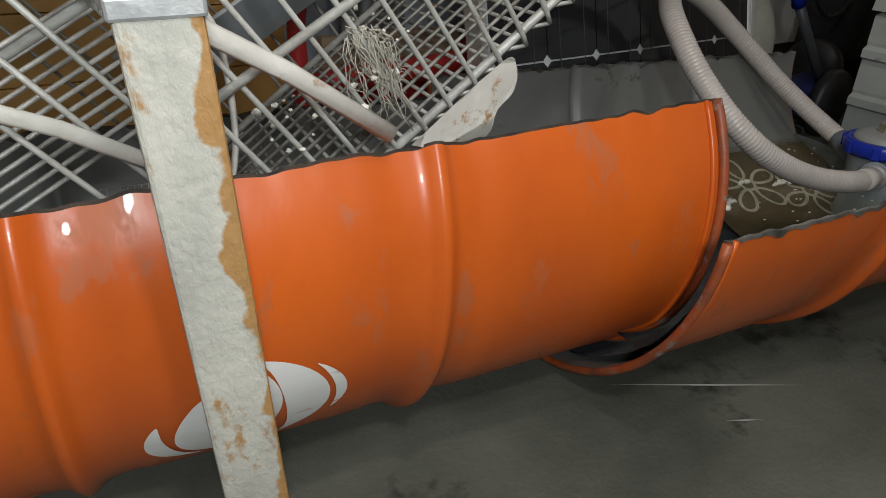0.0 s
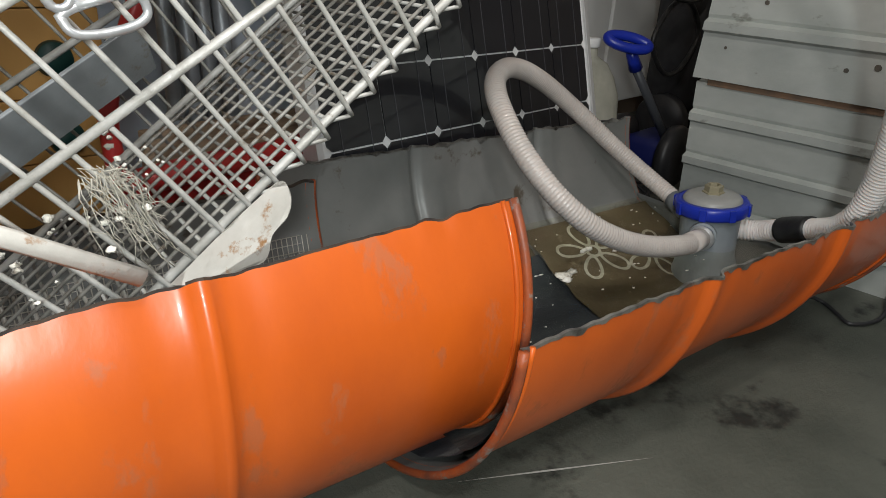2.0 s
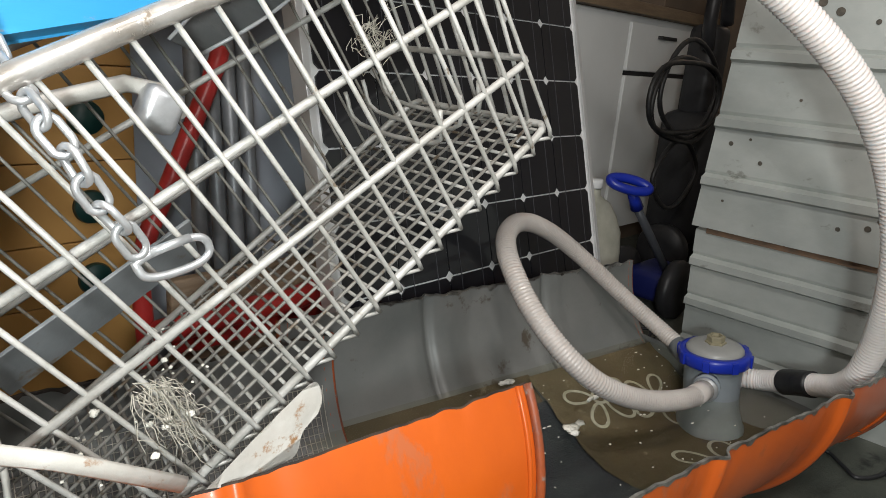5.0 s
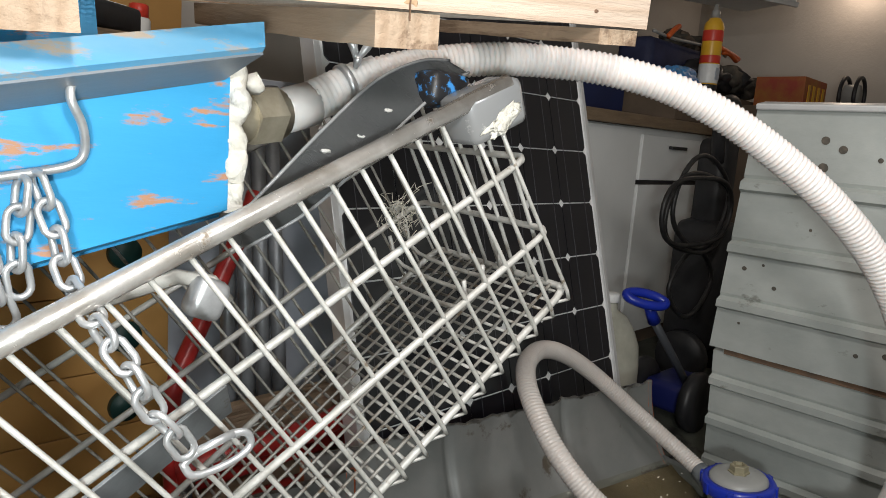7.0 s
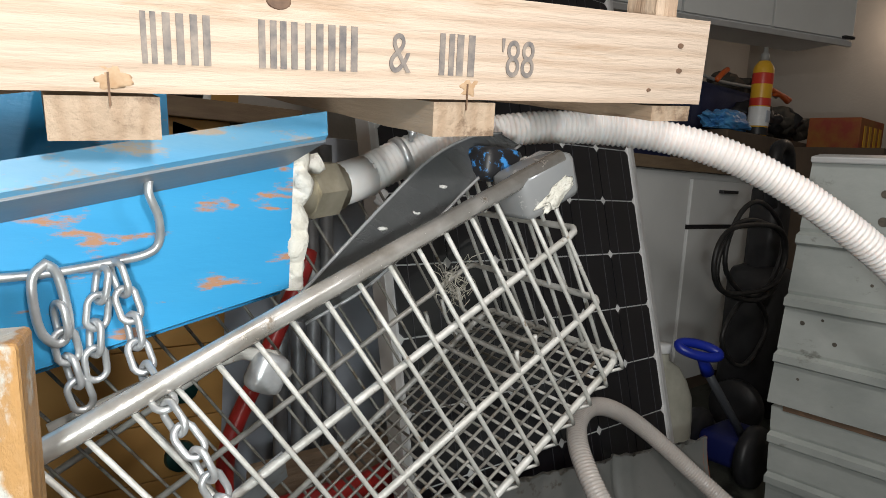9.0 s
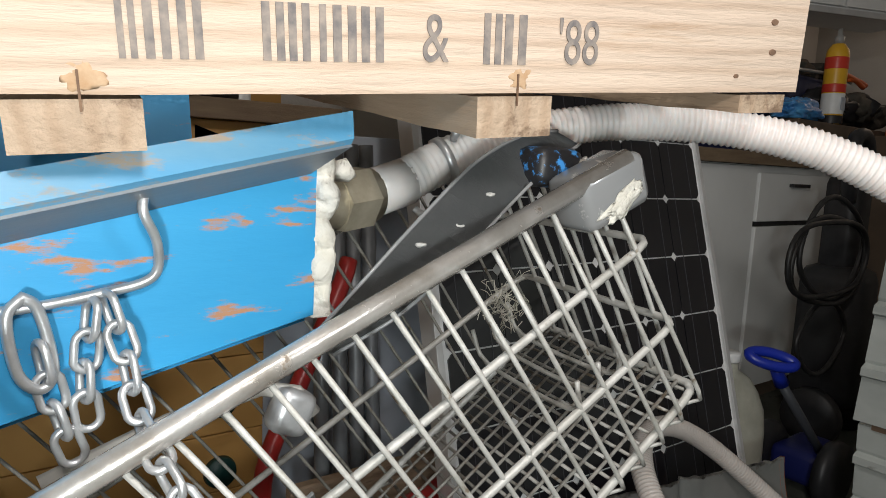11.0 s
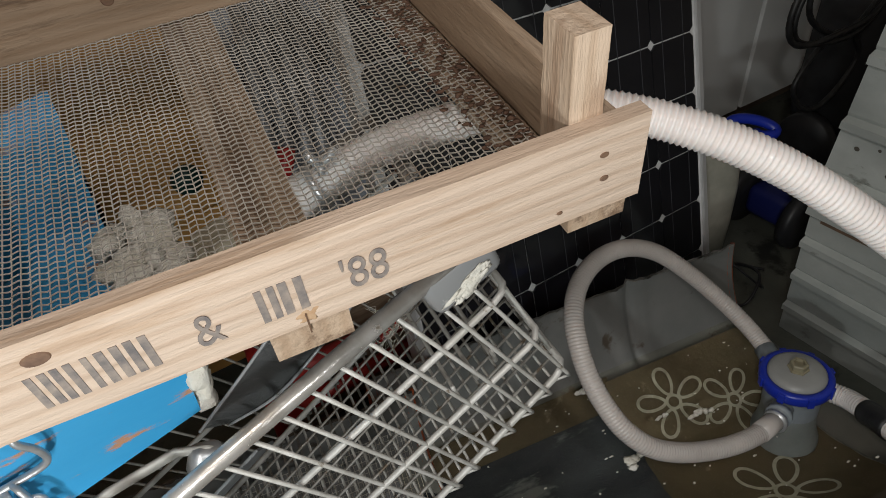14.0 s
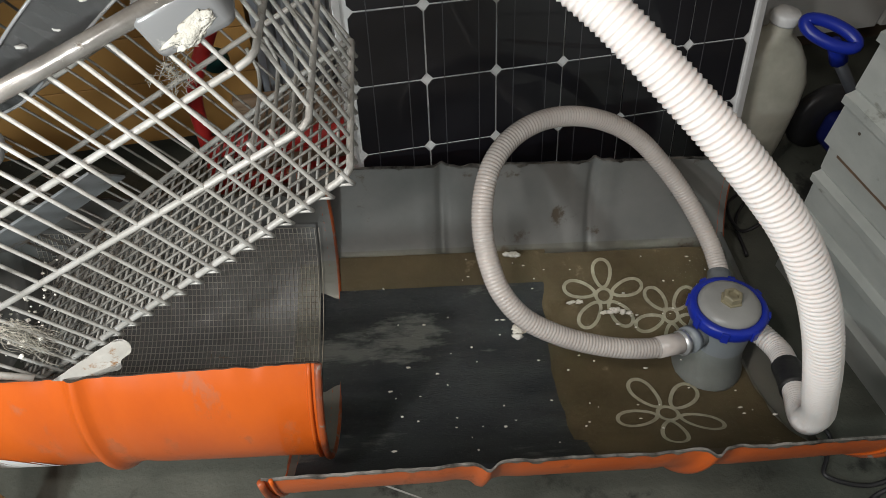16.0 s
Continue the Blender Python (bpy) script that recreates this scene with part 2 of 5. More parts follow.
WHITE_PRINT = mat("white_print", (0.78, 0.78, 0.77), 0.45, colour2=(0.7, 0.7, 0.69), scale=12, spots=(0.58, 0.113, 0.011), spot_amount=0.66, spot_scale=16, stretch=(0.5, 2, 3))
YELLOW = mat("yellow_label", (0.75, 0.42, 0.03), 0.35)
REDLABEL = mat("red_label", (0.6, 0.05, 0.03), 0.35)
BLUE_BAG = mat("blue_bag", (0.05, 0.2, 0.5), 0.3, colour2=(0.1, 0.35, 0.65), scale=25, bump=0.8, bump_scale=40)
CARD = mat("dark_card", (0.1, 0.075, 0.055), 0.8, colour2=(0.14, 0.1, 0.07), scale=8)
WATER = mat("murky_water", (0.8, 0.78, 0.66), 0.02, colour2=(0.76, 0.73, 0.6), scale=3, transmission=1.0, ior=1.08)


# ---------------------------------------------------------------- mesh helpers
def part(name, bm, material, parent=None, label="", smooth=True):
    me = bpy.data.meshes.new(name)
    bmesh.ops.recalc_face_normals(bm, faces=bm.faces)
    bm.to_mesh(me)
    bm.free()
    me.materials.append(material)
    if smooth:
        me.shade_smooth()
    ob = new(name, me)
    if parent is not None:
        ob.parent = parent
    if label:
        ob["label"] = label
    return ob


def thing(name, label, category, m=None, group="", kind=""):
    ob = new(name)
    ob.empty_display_size = 0.05
    if m is not None:
        ob.matrix_basis = m
    return tagged(ob, label, category, group, kind)


def mesh_of(name, verts, faces, material, parent=None, label="", smooth=True):
    me = bpy.data.meshes.new(name)
    me.from_pydata([tuple(v) for v in verts], [], faces)
    me.materials.append(material)
    if smooth:
        me.shade_smooth()
    me.update()
    ob = new(name, me)
    if parent is not None:
        ob.parent = parent
    if label:
        ob["label"] = label
    return ob


def box(bm, lo, hi, bevel=0.0, m=None):
    r = bmesh.ops.create_cube(bm, size=1)
    vs = r["verts"]
    for v in vs:
        v.co = Vector([lo[i] + (v.co[i] + 0.5) * (hi[i] - lo[i]) for i in range(3)])
    if bevel:
        es = list({e for v in vs for e in v.link_edges})
        out = bmesh.ops.bevel(bm, geom=es, offset=bevel, segments=2, affect="EDGES", profile=0.5)
        vs = list({v for f in out["faces"] for v in f.verts} | {v for v in vs if v.is_valid})
    if m is not None:
        for v in vs:
            v.co = m @ v.co
    return bm


def box_part(name, lo, hi, material, parent=None, label="", bevel=0.002, m=None):
    return part(name, box(bmesh.new(), lo, hi, bevel, m), material, parent, label, smooth=False)


def catmull(points, n):
    P = [Vector(p) for p in points]
    P = [2 * P[0] - P[1]] + P + [2 * P[-1] - P[-2]]
    out = []
    for i in range(1, len(P) - 2):
        for k in range(n):
            t = k / n
            a, b, c, d = P[i - 1], P[i], P[i + 1], P[i + 2]
            out.append(0.5 * ((2 * b) + (c - a) * t + (2 * a - 5 * b + 4 * c - d) * t * t + (3 * b - a - 3 * c + d) * t ** 3))
    out.append(P[-2])
    return out


def resample(points, step):
    P = [Vector(p) for p in points]
    out, need = [P[0].copy()], step
    for a, b in zip(P, P[1:]):
        length, pos = (b - a).length, 0.0
        while length - pos >= need:
            pos += need
            out.append(a.lerp(b, pos / length))
            need = step
        need -= length - pos
    return out


def tube(bm, points, radius, sides=8, closed=False, flat=1.0):
    """Sweep a ring along points; radius is a number or a list."""
    P = [Vector(p) for p in points]
    n = len(P)
    rings, up = [], None
    for i in range(n):
        a = P[i - 1] if i > 0 or closed else P[i]
        b = P[(i + 1) % n] if i < n - 1 or closed else P[i]
        d = (b - a).normalized()
        if up is None:
            up = Vector((0, 0, 1)) if abs(d.z) < 0.9 else Vector((1, 0, 0))
        side = d.cross(up).normalized()
        up = side.cross(d).normalized()
        r = radius[i] if isinstance(radius, (list, tuple)) else radius
        rings.append([bm.verts.new(P[i] + side * math.cos(2 * math.pi * k / sides) * r + up * math.sin(2 * math.pi * k / sides) * r * flat) for k in range(sides)])
    for i in range(n if closed else n - 1):
        A, B = rings[i], rings[(i + 1) % n]
        for k in range(sides):
            bm.faces.new((A[k], A[(k + 1) % sides], B[(k + 1) % sides], B[k]))
    if not closed:
        bm.faces.new(rings[0])
        bm.faces.new(rings[-1])
    return bm


def rod(name, points, radius, material, parent, label="", sides=7):
    return part(name, tube(bmesh.new(), points, radius, sides), material, parent, label)


def lathe(bm, profile, sides=32, m=None):
    rings = []
    for r, z in profile:
        rings.append([bm.verts.new((r * math.cos(2 * math.pi * k / sides), r * math.sin(2 * math.pi * k / sides), z)) for k in range(sides)])
    for A, B in zip(rings, rings[1:]):
        for k in range(sides):
            bm.faces.new((A[k], A[(k + 1) % sides], B[(k + 1) % sides], B[k]))
    bm.faces.new(rings[0])
    bm.faces.new(rings[-1])
    if m is not None:
        bmesh.ops.transform(bm, matrix=m, verts=bm.verts)
    return bm


def blob(bm, centre, size, seed=0, rough=0.35, sub=2):
    r = bmesh.ops.create_icosphere(bm, subdivisions=sub, radius=1)
    for v in r["verts"]:
        d = v.co.normalized()
        k = 1 + rough * noise.noise(d * 1.7 + Vector((seed, seed * 0.37, 0))) + 0.5 * rough * noise.noise(d * 5 + Vector((0, seed, 3)))
        v.co = Vector(centre) + Vector((d.x * size[0], d.y * size[1], d.z * size[2])) * k
    return bm


# ---------------------------------------------------------------- room
floor = box_part("floor", (-3.4, -3.2, -0.12), (2.6, 1.2, 0.0), CONCRETE, None, "", 0)
tagged(floor, "stained grey concrete garage floor with scratches", "floor", kind="structure")
for nm, lo, hi in (("wall_north", (-3.4, 1.1, 0.0), (2.6, 1.2, 2.5)), ("wall_south", (-3.4, -3.2, 0.0), (2.6, -3.1, 2.5)),
                   ("wall_west", (-3.4, -3.1, 0.0), (-3.3, 1.1, 2.5)), ("wall_east", (2.5, -3.1, 0.0), (2.6, 1.1, 2.5))):
    tagged(box_part(nm, lo, hi, WALL, None, "", 0), "off-white plastered garage wall", "wall", kind="structure")
tagged(box_part("ceiling", (-3.4, -3.2, 2.5), (2.6, 1.2, 2.6), WALL, None, "", 0), "plain off-white garage ceiling", "ceiling", kind="structure")
bm = bmesh.new()
for (ax, ay), (bx, by), w in (((-0.934, -0.435), (-0.698, -0.591), 0.0016), ((-0.86, -0.56), (-0.82, -0.585), 0.0012)):
    d = Vector((bx - ax, by - ay, 0)).normalized()
    s = Vector((-d.y, d.x, 0)) * w
    vs = [bm.verts.new(p) for p in (Vector((ax, ay, 0.0015)), Vector(((ax + bx) / 2, (ay + by) / 2, 0.0015)) - s, Vector((bx, by, 0.0015)), Vector(((ax + bx) / 2, (ay + by) / 2, 0.0015)) + s)]
    bm.faces.new(vs)
part("scratch", bm, mat("pale_scratch", (0.4, 0.39, 0.36), 0.8), floor, smooth=False)

# ---------------------------------------------------------------- half drums
AX = math.radians(-10.0)


def half_drum(name, label, m, length, radius, over, hoops, seed, edge, drop=0.0, far=None, skew=0.0):
    """A drum cut open lengthwise. Local x along the axis from 0 to length, y across (near side negative); the cut lies over above the axis."""
    root = thing(name, label, "oil drum", m, "cut oil drums")
    NX, NA = 170, 48
    def cut(x):
        """Angle of the cut, which runs down by drop towards x = 0."""
        return -math.asin((over - drop * (1 - x / length)) / radius)

    far_cut = math.pi + math.asin((over if far is None else far) / radius)

    def bulge(x):
        out = 0.0
        for h in hoops:
            out += 0.0105 * math.exp(-((x - h) / 0.009) ** 2) - 0.002 * math.exp(-((x - h - 0.035) / 0.014) ** 2) - 0.002 * math.exp(-((x - h + 0.035) / 0.014) ** 2)
        return out

    def point(x, a, inset=0.0):
        r = radius + bulge(x) - inset + 0.0025 * noise.noise((x * 4, a * 2, seed)) * min(1.0, 8 * x, 8 * (length - x))
        return Vector((x, -r * math.cos(a), -r * math.sin(a)))

    def shell(inset):
        verts, faces = [], []
        for i in range(NX + 1):
            x = length * i / NX
            rag = [0.004 * noise.noise((x * 9, seed, k)) + 0.0045 * noise.noise((x * 45, seed, 4 + k)) for k in (0, 7)]
            for j in range(NA + 1):
                p = point(x, cut(x) + (far_cut - cut(x)) * j / NA, inset)
                p.x -= skew * (x / length) * j / NA
                if j in (0, NA):
                    p.z += rag[j == NA]
                verts.append(p)
        w = NA + 1
        for i in range(NX):
            for j in range(NA):
                faces.append((i * w + j, (i + 1) * w + j, (i + 1) * w + j + 1, i * w + j + 1))
        return verts, faces

    vo, fo = shell(0.0)
    mesh_of("shell", vo, fo, ORANGE, root, "chipped orange paint with dents")
    vi, fi = shell(0.0018)
    mesh_of("lining", vi, [f[::-1] for f in fi], LINING, root, "dull grey bare inside")
    w = NA + 1
    for j in (0, NA):
        verts, faces = [], []
        for i in range(NX + 1):
            o, n_ = Vector(vo[i * w + j]), Vector(vi[i * w + j])
            out = (o - n_).normalized()
            ragged = 0.002 + 0.009 * max(0.0, noise.noise((i * 0.31, seed, 21 + j))) + (0.004 if noise.noise((i * 0.11, seed, 33 + j)) > 0.25 else 0)
            verts += [o + out * 0.0008 + Vector((0, 0, -ragged)), o + out * 0.0008 + Vector((0, 0, 0.0012)), n_ - out * 0.0008 + Vector((0, 0, 0.0012)), n_ - out * 0.0008 + Vector((0, 0, -ragged))]
        for i in range(NX):
            for k in range(3):
                faces.append((i * 4 + k, i * 4 + k + 1, i * 4 + 4 + k + 1, i * 4 + 4 + k))
        mesh_of("cut_edge", verts, faces, edge, root, "ragged cut steel edge", smooth=False)
    for x, s in ((0.0, 1), (length, -1)):
        arc = [cut(x) + (far_cut - cut(x)) * k / 56 for k in range(57)]
        lag = [skew * (x / length) * k / 56 for k in range(57)]
        part("chime", tube(bmesh.new(), [(x - g, -(radius + 0.003) * math.cos(a), -(radius + 0.003) * math.sin(a)) for a, g in zip(arc, lag)], 0.005, 8), CHIME, root, "rolled end rim with scraped paint")
        part("rim_bead", tube(bmesh.new(), [(x - g + s * 0.012, -(radius + 0.001) * math.cos(a), -(radius + 0.001) * math.sin(a)) for a, g in zip(arc, lag)], 0.003, 6), ORANGE, root)
    return root, point


RZ = 0.279
M_R = Matrix.Translation((-0.947, -0.288, RZ)) @ Matrix.Rotation(AX, 4, "Z")
right_drum, _ = half_drum("half_drum", "orange steel drum cut lengthwise, holding shallow murky water", M_R, 0.868, 0.279, -0.004, (0.285, 0.585), 6, BRIGHT_EDGE, skew=0.045)


def end_lid(root, x, half_width, depth, top):
    bm = bmesh.new()
    arc = [(-half_width * math.cos(a), -depth * math.sin(a)) for a in [math.pi * k / 40 for k in range(41)]]
    for dx in (0.0, 0.002):
        vs = [bm.verts.new((x + dx, y, min(z, top))) for y, z in arc]
        bm.faces.new(vs)
    part("end_lid", bm, LINING, root, "grey drum end plate", smooth=False)


end_lid(right_drum, 0.826, 0.277, 0.275, -0.158)
M_L = Matrix.Translation((-1.711, -0.107, 0.213)) @ Matrix.Rotation(math.radians(-12.2), 4, "Z") @ Matrix.Rotation(math.radians(-1.2), 4, "Y")
left_drum, left_point = half_drum("half_drum", "orange steel drum cut lengthwise, resting inside the lower one", M_L, 0.87, 0.223, 0.131, (0.272, 0.567), 2, DARK_STEEL, 0.024, 0.03, 0.03)
end_lid(left_drum, 0.004, 0.22, 0.22, 0.0)

# round white emblem on the left drum, plain swooshes bent to the steel
EX, ES = 0.400, math.radians(21.5)
for m0, m1, l0, l1 in ((-1.0, -0.8, -55, 25), (-0.74, -0.22, -88, 42), (-0.08, 0.36, -25, 80), (0.36, 0.82, -70, 84), (0.88, 1.0, -30, 40)):
    verts, N = [], 22
    for k in range(N + 1):
        lat = math.radians(l0 + (l1 - l0) * k / N)
        taper = math.sin(math.pi * k / N) ** 0.6
        mid, half = (m0 + m1) / 2, (m1 - m0) / 2 * taper
        for q in (mid - half, mid + half):
            x, s = 0.082 * q * math.cos(lat), 0.066 * math.sin(lat)
            verts.append(left_point(EX + x - 0.1 * s, ES - (s + 0.12 * x) / 0.223, -0.0012))
    mesh_of("emblem_stroke", verts, [(2 * k, 2 * k + 1, 2 * k + 3, 2 * k + 2) for k in range(N)], WHITE_PRINT, left_drum, "worn white emblem stroke")


# mats, water and the dirt in the lower drum; local to the drum
def mat_lift(a):
    """The mat bridges the curve on the far side."""
    return 0.024 * math.exp(-((a - 2.1) / 0.42) ** 2)


def trough_sheet(name, x0, x1, a0, a1, inset, material, parent, label, wav=0.0, seed=0, nx=40, na=40, lift=False):
    verts, faces = [], []
    for i in range(nx + 1):
        for j in range(na + 1):
            x = x0 + (x1 - x0) * i / nx + (0.006 * noise.noise((j * 0.3, seed, 2)) if i in (0, nx) else 0)
            a = math.radians(a0 + (a1 - a0) * j / na)
            r = 0.277 - inset - (mat_lift(a) if lift else 0) + wav * noise.noise((x * 7, a * 4, seed))
            verts.append((x, -r * math.cos(a), -r * math.sin(a)))
    w = na + 1
    faces = [(i * w + j, (i + 1) * w + j, (i + 1) * w + j + 1, i * w + j + 1) for i in range(nx) for j in range(na)]
    return mesh_of(name, verts, faces, material, parent, label)


black_mat = thing("rubber_mat", "black rubber mat lying in the water", "mat", M_R)
trough_sheet("sheet", 0.015, 0.475, 22, 127, 0.009, MAT_BLACK, black_mat, "", 0.002, 3)
trough_sheet("silt_band", 0.01, 0.47, 118, 141, 0.006, MAT_BROWN, black_mat, "brown silt along the water line", 0.0, 9)
flower_mat = thing("flower_mat", "brown mat with pale flower outlines under water", "mat", M_R)
trough_sheet("sheet", 0.458, 0.816, 26, 140, 0.009, MAT_BROWN, flower_mat, "", 0.0, 5, lift=True)


def on_trough(x, s, inset=0.011):
    a = math.pi / 2 + s / 0.268
    r = 0.277 - inset - mat_lift(a)
    return Vector((x, -r * math.cos(a), -r * math.sin(a)))


def flower(cx, cs, size, turn, petals=5):
    def ribbon(path, width, closed):
        vs, fs = [], []
        n = len(path)
        for i, (x, s) in enumerate(path):
            xa, sa = path[i - 1] if (i or closed) else path[i]
            xb, sb = path[(i + 1) % n] if (i < n - 1 or closed) else path[i]
            d = Vector((xb - xa, sb - sa)).normalized()
            vs.append(on_trough(x - d.y * width / 2, s + d.x * width / 2))
            vs.append(on_trough(x + d.y * width / 2, s - d.x * width / 2))
        fs = [(2 * i, 2 * i + 1, (2 * i + 3) % (2 * n), (2 * i + 2) % (2 * n)) for i in range(n if closed else n - 1)]
        return vs, fs

    V, F = [], []
    paths = [[(cx + 0.2 * size * math.cos(t), cs + 0.2 * size * math.sin(t)) for t in [2 * math.pi * k / 20 for k in range(20)]]]
    for p in range(petals):
        a = turn + 2 * math.pi * p / petals
        path = []
        for k in range(26):
            t = 2 * math.pi * k / 26
            u, v = 0.64 + 0.4 * math.cos(t), 0.22 * math.sin(t) * (1 + 0.25 * math.cos(t))
            path.append((cx + size * (u * math.cos(a) - v * math.sin(a)), cs + size * (u * math.sin(a) + v * math.cos(a))))
        paths.append(path)
    for path in paths:
        vs, fs = ribbon(path, 0.0068, True)
        F += [tuple(i + len(V) for i in f) for f in fs]
        V += vs
    mesh_of("flower_print", V, F, PRINT, flower_mat, "pale flower outline")


flower(0.574, 0.138, 0.076, 0.3)
flower(0.70, 0.088, 0.07, 0.9)
flower(0.636, -0.122, 0.088, 0.75)

# water: a flat sheet with its edge following the steel
WL = -0.165
hw = math.sqrt(0.2755 ** 2 - WL ** 2)
bm = bmesh.new()
rows = []
for i in range(61):
    rows.append([bm.verts.new((0.004 + 0.818 * i / 60, -hw + 2 * hw * j / 30, WL + 0.0006 * noise.noise((i * 0.5, j * 0.5, 1)))) for j in range(31)])
for i in range(60):
    for j in range(30):
        bm.faces.new((rows[i][j], rows[i + 1][j], rows[i + 1][j + 1], rows[i][j + 1]))
water = part("water", bm, WATER)
if water.data.polygons[0].normal.z < 0:
    water.data.flip_normals()
water.matrix_basis = M_R
water.visible_shadow = False
tagged(water, "shallow murky brown water in the half drum", "water", kind="structure")
bm = bmesh.new()
rng = random.Random(4)
for k in range(90):
    x, y = rng.uniform(0.15, 0.81), rng.uniform(-0.19, 0.19)
    s = rng.uniform(0.0008, 0.0022)
    blob(bm, (x, y, WL + 0.001), (s * rng.uniform(1, 2.5), s, 0.0008), k, 0.5, 1)
crumbs = part("foam_crumbs", bm, FOAM)
crumbs.matrix_basis = M_R
tagged(crumbs, "white foam crumbs floating on the water", "crumbs", kind="stuff")
for k, (x, y, sx, sy) in enumerate(((0.40, 0.19, 0.016, 0.008), (0.56, 0.055, 0.013, 0.006), (0.585, 0.05, 0.012, 0.007), (0.40, 0.02, 0.02, 0.012), (0.50, 0.075, 0.011, 0.004))):
    bm = bmesh.new()
    for q in range(5):
        blob(bm, (x + rng.uniform(-sx, sx), y + rng.uniform(-sy, sy), WL + 0.003), (sx * 0.5, sy * 0.6, 0.004), k * 7 + q, 0.6, 2)
    f = part("foam_scrap", bm, FOAM)
    f.matrix_basis = M_R
    tagged(f, "torn scrap of off-white foam floating on water", "foam scrap", "foam scraps")

# wire-grid tray piece lying in the left drum
grid_mat = mat("wet_grey_sheet", (0.15, 0.15, 0.15), 0.45, colour2=(0.21, 0.21, 0.2), scale=8, bump=0.2)
tray = thing("grid_sheet", "grey sheet with a fine wire grid in the drum", "sheet", M_L)
verts, faces = [], []
for i in range(21):
    for j in range(25):
        a = math.radians(10 + 160 * j / 24)
        verts.append((0.30 + 0.515 * i / 20, -0.214 * math.cos(a), -0.214 * math.sin(a)))
faces = [(i * 25 + j, (i + 1) * 25 + j, (i + 1) * 25 + j + 1, i * 25 + j + 1) for i in range(20) for j in range(24)]
mesh_of("sheet", verts, faces, grid_mat, tray)
bm = bmesh.new()
for i in range(0, 66):
    x = 0.31 + 0.51 * i / 65
    tube(bm, [(x, -0.212 * math.cos(a), -0.212 * math.sin(a)) for a in [math.radians(12 + 156 * k / 24) for k in range(25)]], 0.0008, 4)
for k in range(50):
    a = math.radians(12 + 156 * k / 49)
    tube(bm, [(0.31, -0.212 * math.cos(a), -0.212 * math.sin(a)), (0.81, -0.212 * math.cos(a), -0.212 * math.sin(a))], 0.0008, 4)
tagged(part("grid", bm, MESH, tray, "fine wire grid"), kind="stuff")

# ---------------------------------------------------------------- solar panel
PITCH = 0.1275
TH = math.radians(15.5)
M_S = Matrix(((1, 0, 0, 0), (0, math.cos(TH), math.sin(TH), 0), (0, -math.sin(TH), math.cos(TH), 0.271), (0, 0, 0, 1)))
panel = thing("solar_panel", "black monocrystalline solar panel leaning on the wall", "solar panel", M_S)
Z0, Z1 = -2 * PITCH - 0.022, 10 * PITCH + 0.022
X0, X1 = -6 * PITCH - 0.022, 0.022
box_part("backsheet", (X0 + 0.004, 0.004, Z0 + 0.004), (X1 - 0.004, 0.010, Z1 - 0.004), BACKSHEET, panel, "white backing between the cells", 0)
for lo, hi in (((X0, -0.004, Z0), (X0 + 0.013, 0.035, Z1)), ((X1 - 0.013, -0.004, Z0), (X1, 0.035, Z1)),
               ((X0 + 0.013, -0.004, Z0), (X1 - 0.013, 0.035, Z0 + 0.013)), ((X0 + 0.013, -0.004, Z1 - 0.013), (X1 - 0.013, 0.035, Z1))):
    box_part("frame_rail", lo, hi, ALU, panel, "pale aluminium frame", 0.001)
bm = bmesh.new()
c, h = 0.0092, 0.0622
ring = [(-h + c, -h), (h - c, -h), (h, -h + c), (h, h - c), (h - c, h), (-h + c, h), (-h, h - c), (-h, -h + c)]
lo_v = [bm.verts.new((x, 0.0, z)) for x, z in ring]
hi_v = [bm.verts.new((x, 0.003, z)) for x, z in ring]
bm.faces.new(lo_v)
for k in range(8):
    bm.faces.new((lo_v[k], lo_v[(k + 1) % 8], hi_v[(k + 1) % 8], hi_v[k]))
cell = part("solar_cell", bm, CELL, panel, smooth=False)
cell.location = (-0.5 * PITCH, 0.0, -1.5 * PITCH)
for i in range(6):
    for j in range(12):
        if i or j:
            o = new("solar_cell", cell.data)
            o.parent = panel
            o.location = (-(i + 0.5) * PITCH, 0.0, (j - 1.5) * PITCH)
for i in range(6):
    for q in (-0.0315, 0.0315):
        x = -(i + 0.5) * PITCH + q
        box_part("busbar", (x - 0.0008, -0.0008, Z0 + 0.02), (x + 0.0008, -0.0002, Z1 - 0.02), BUSBAR, panel, "", 0)

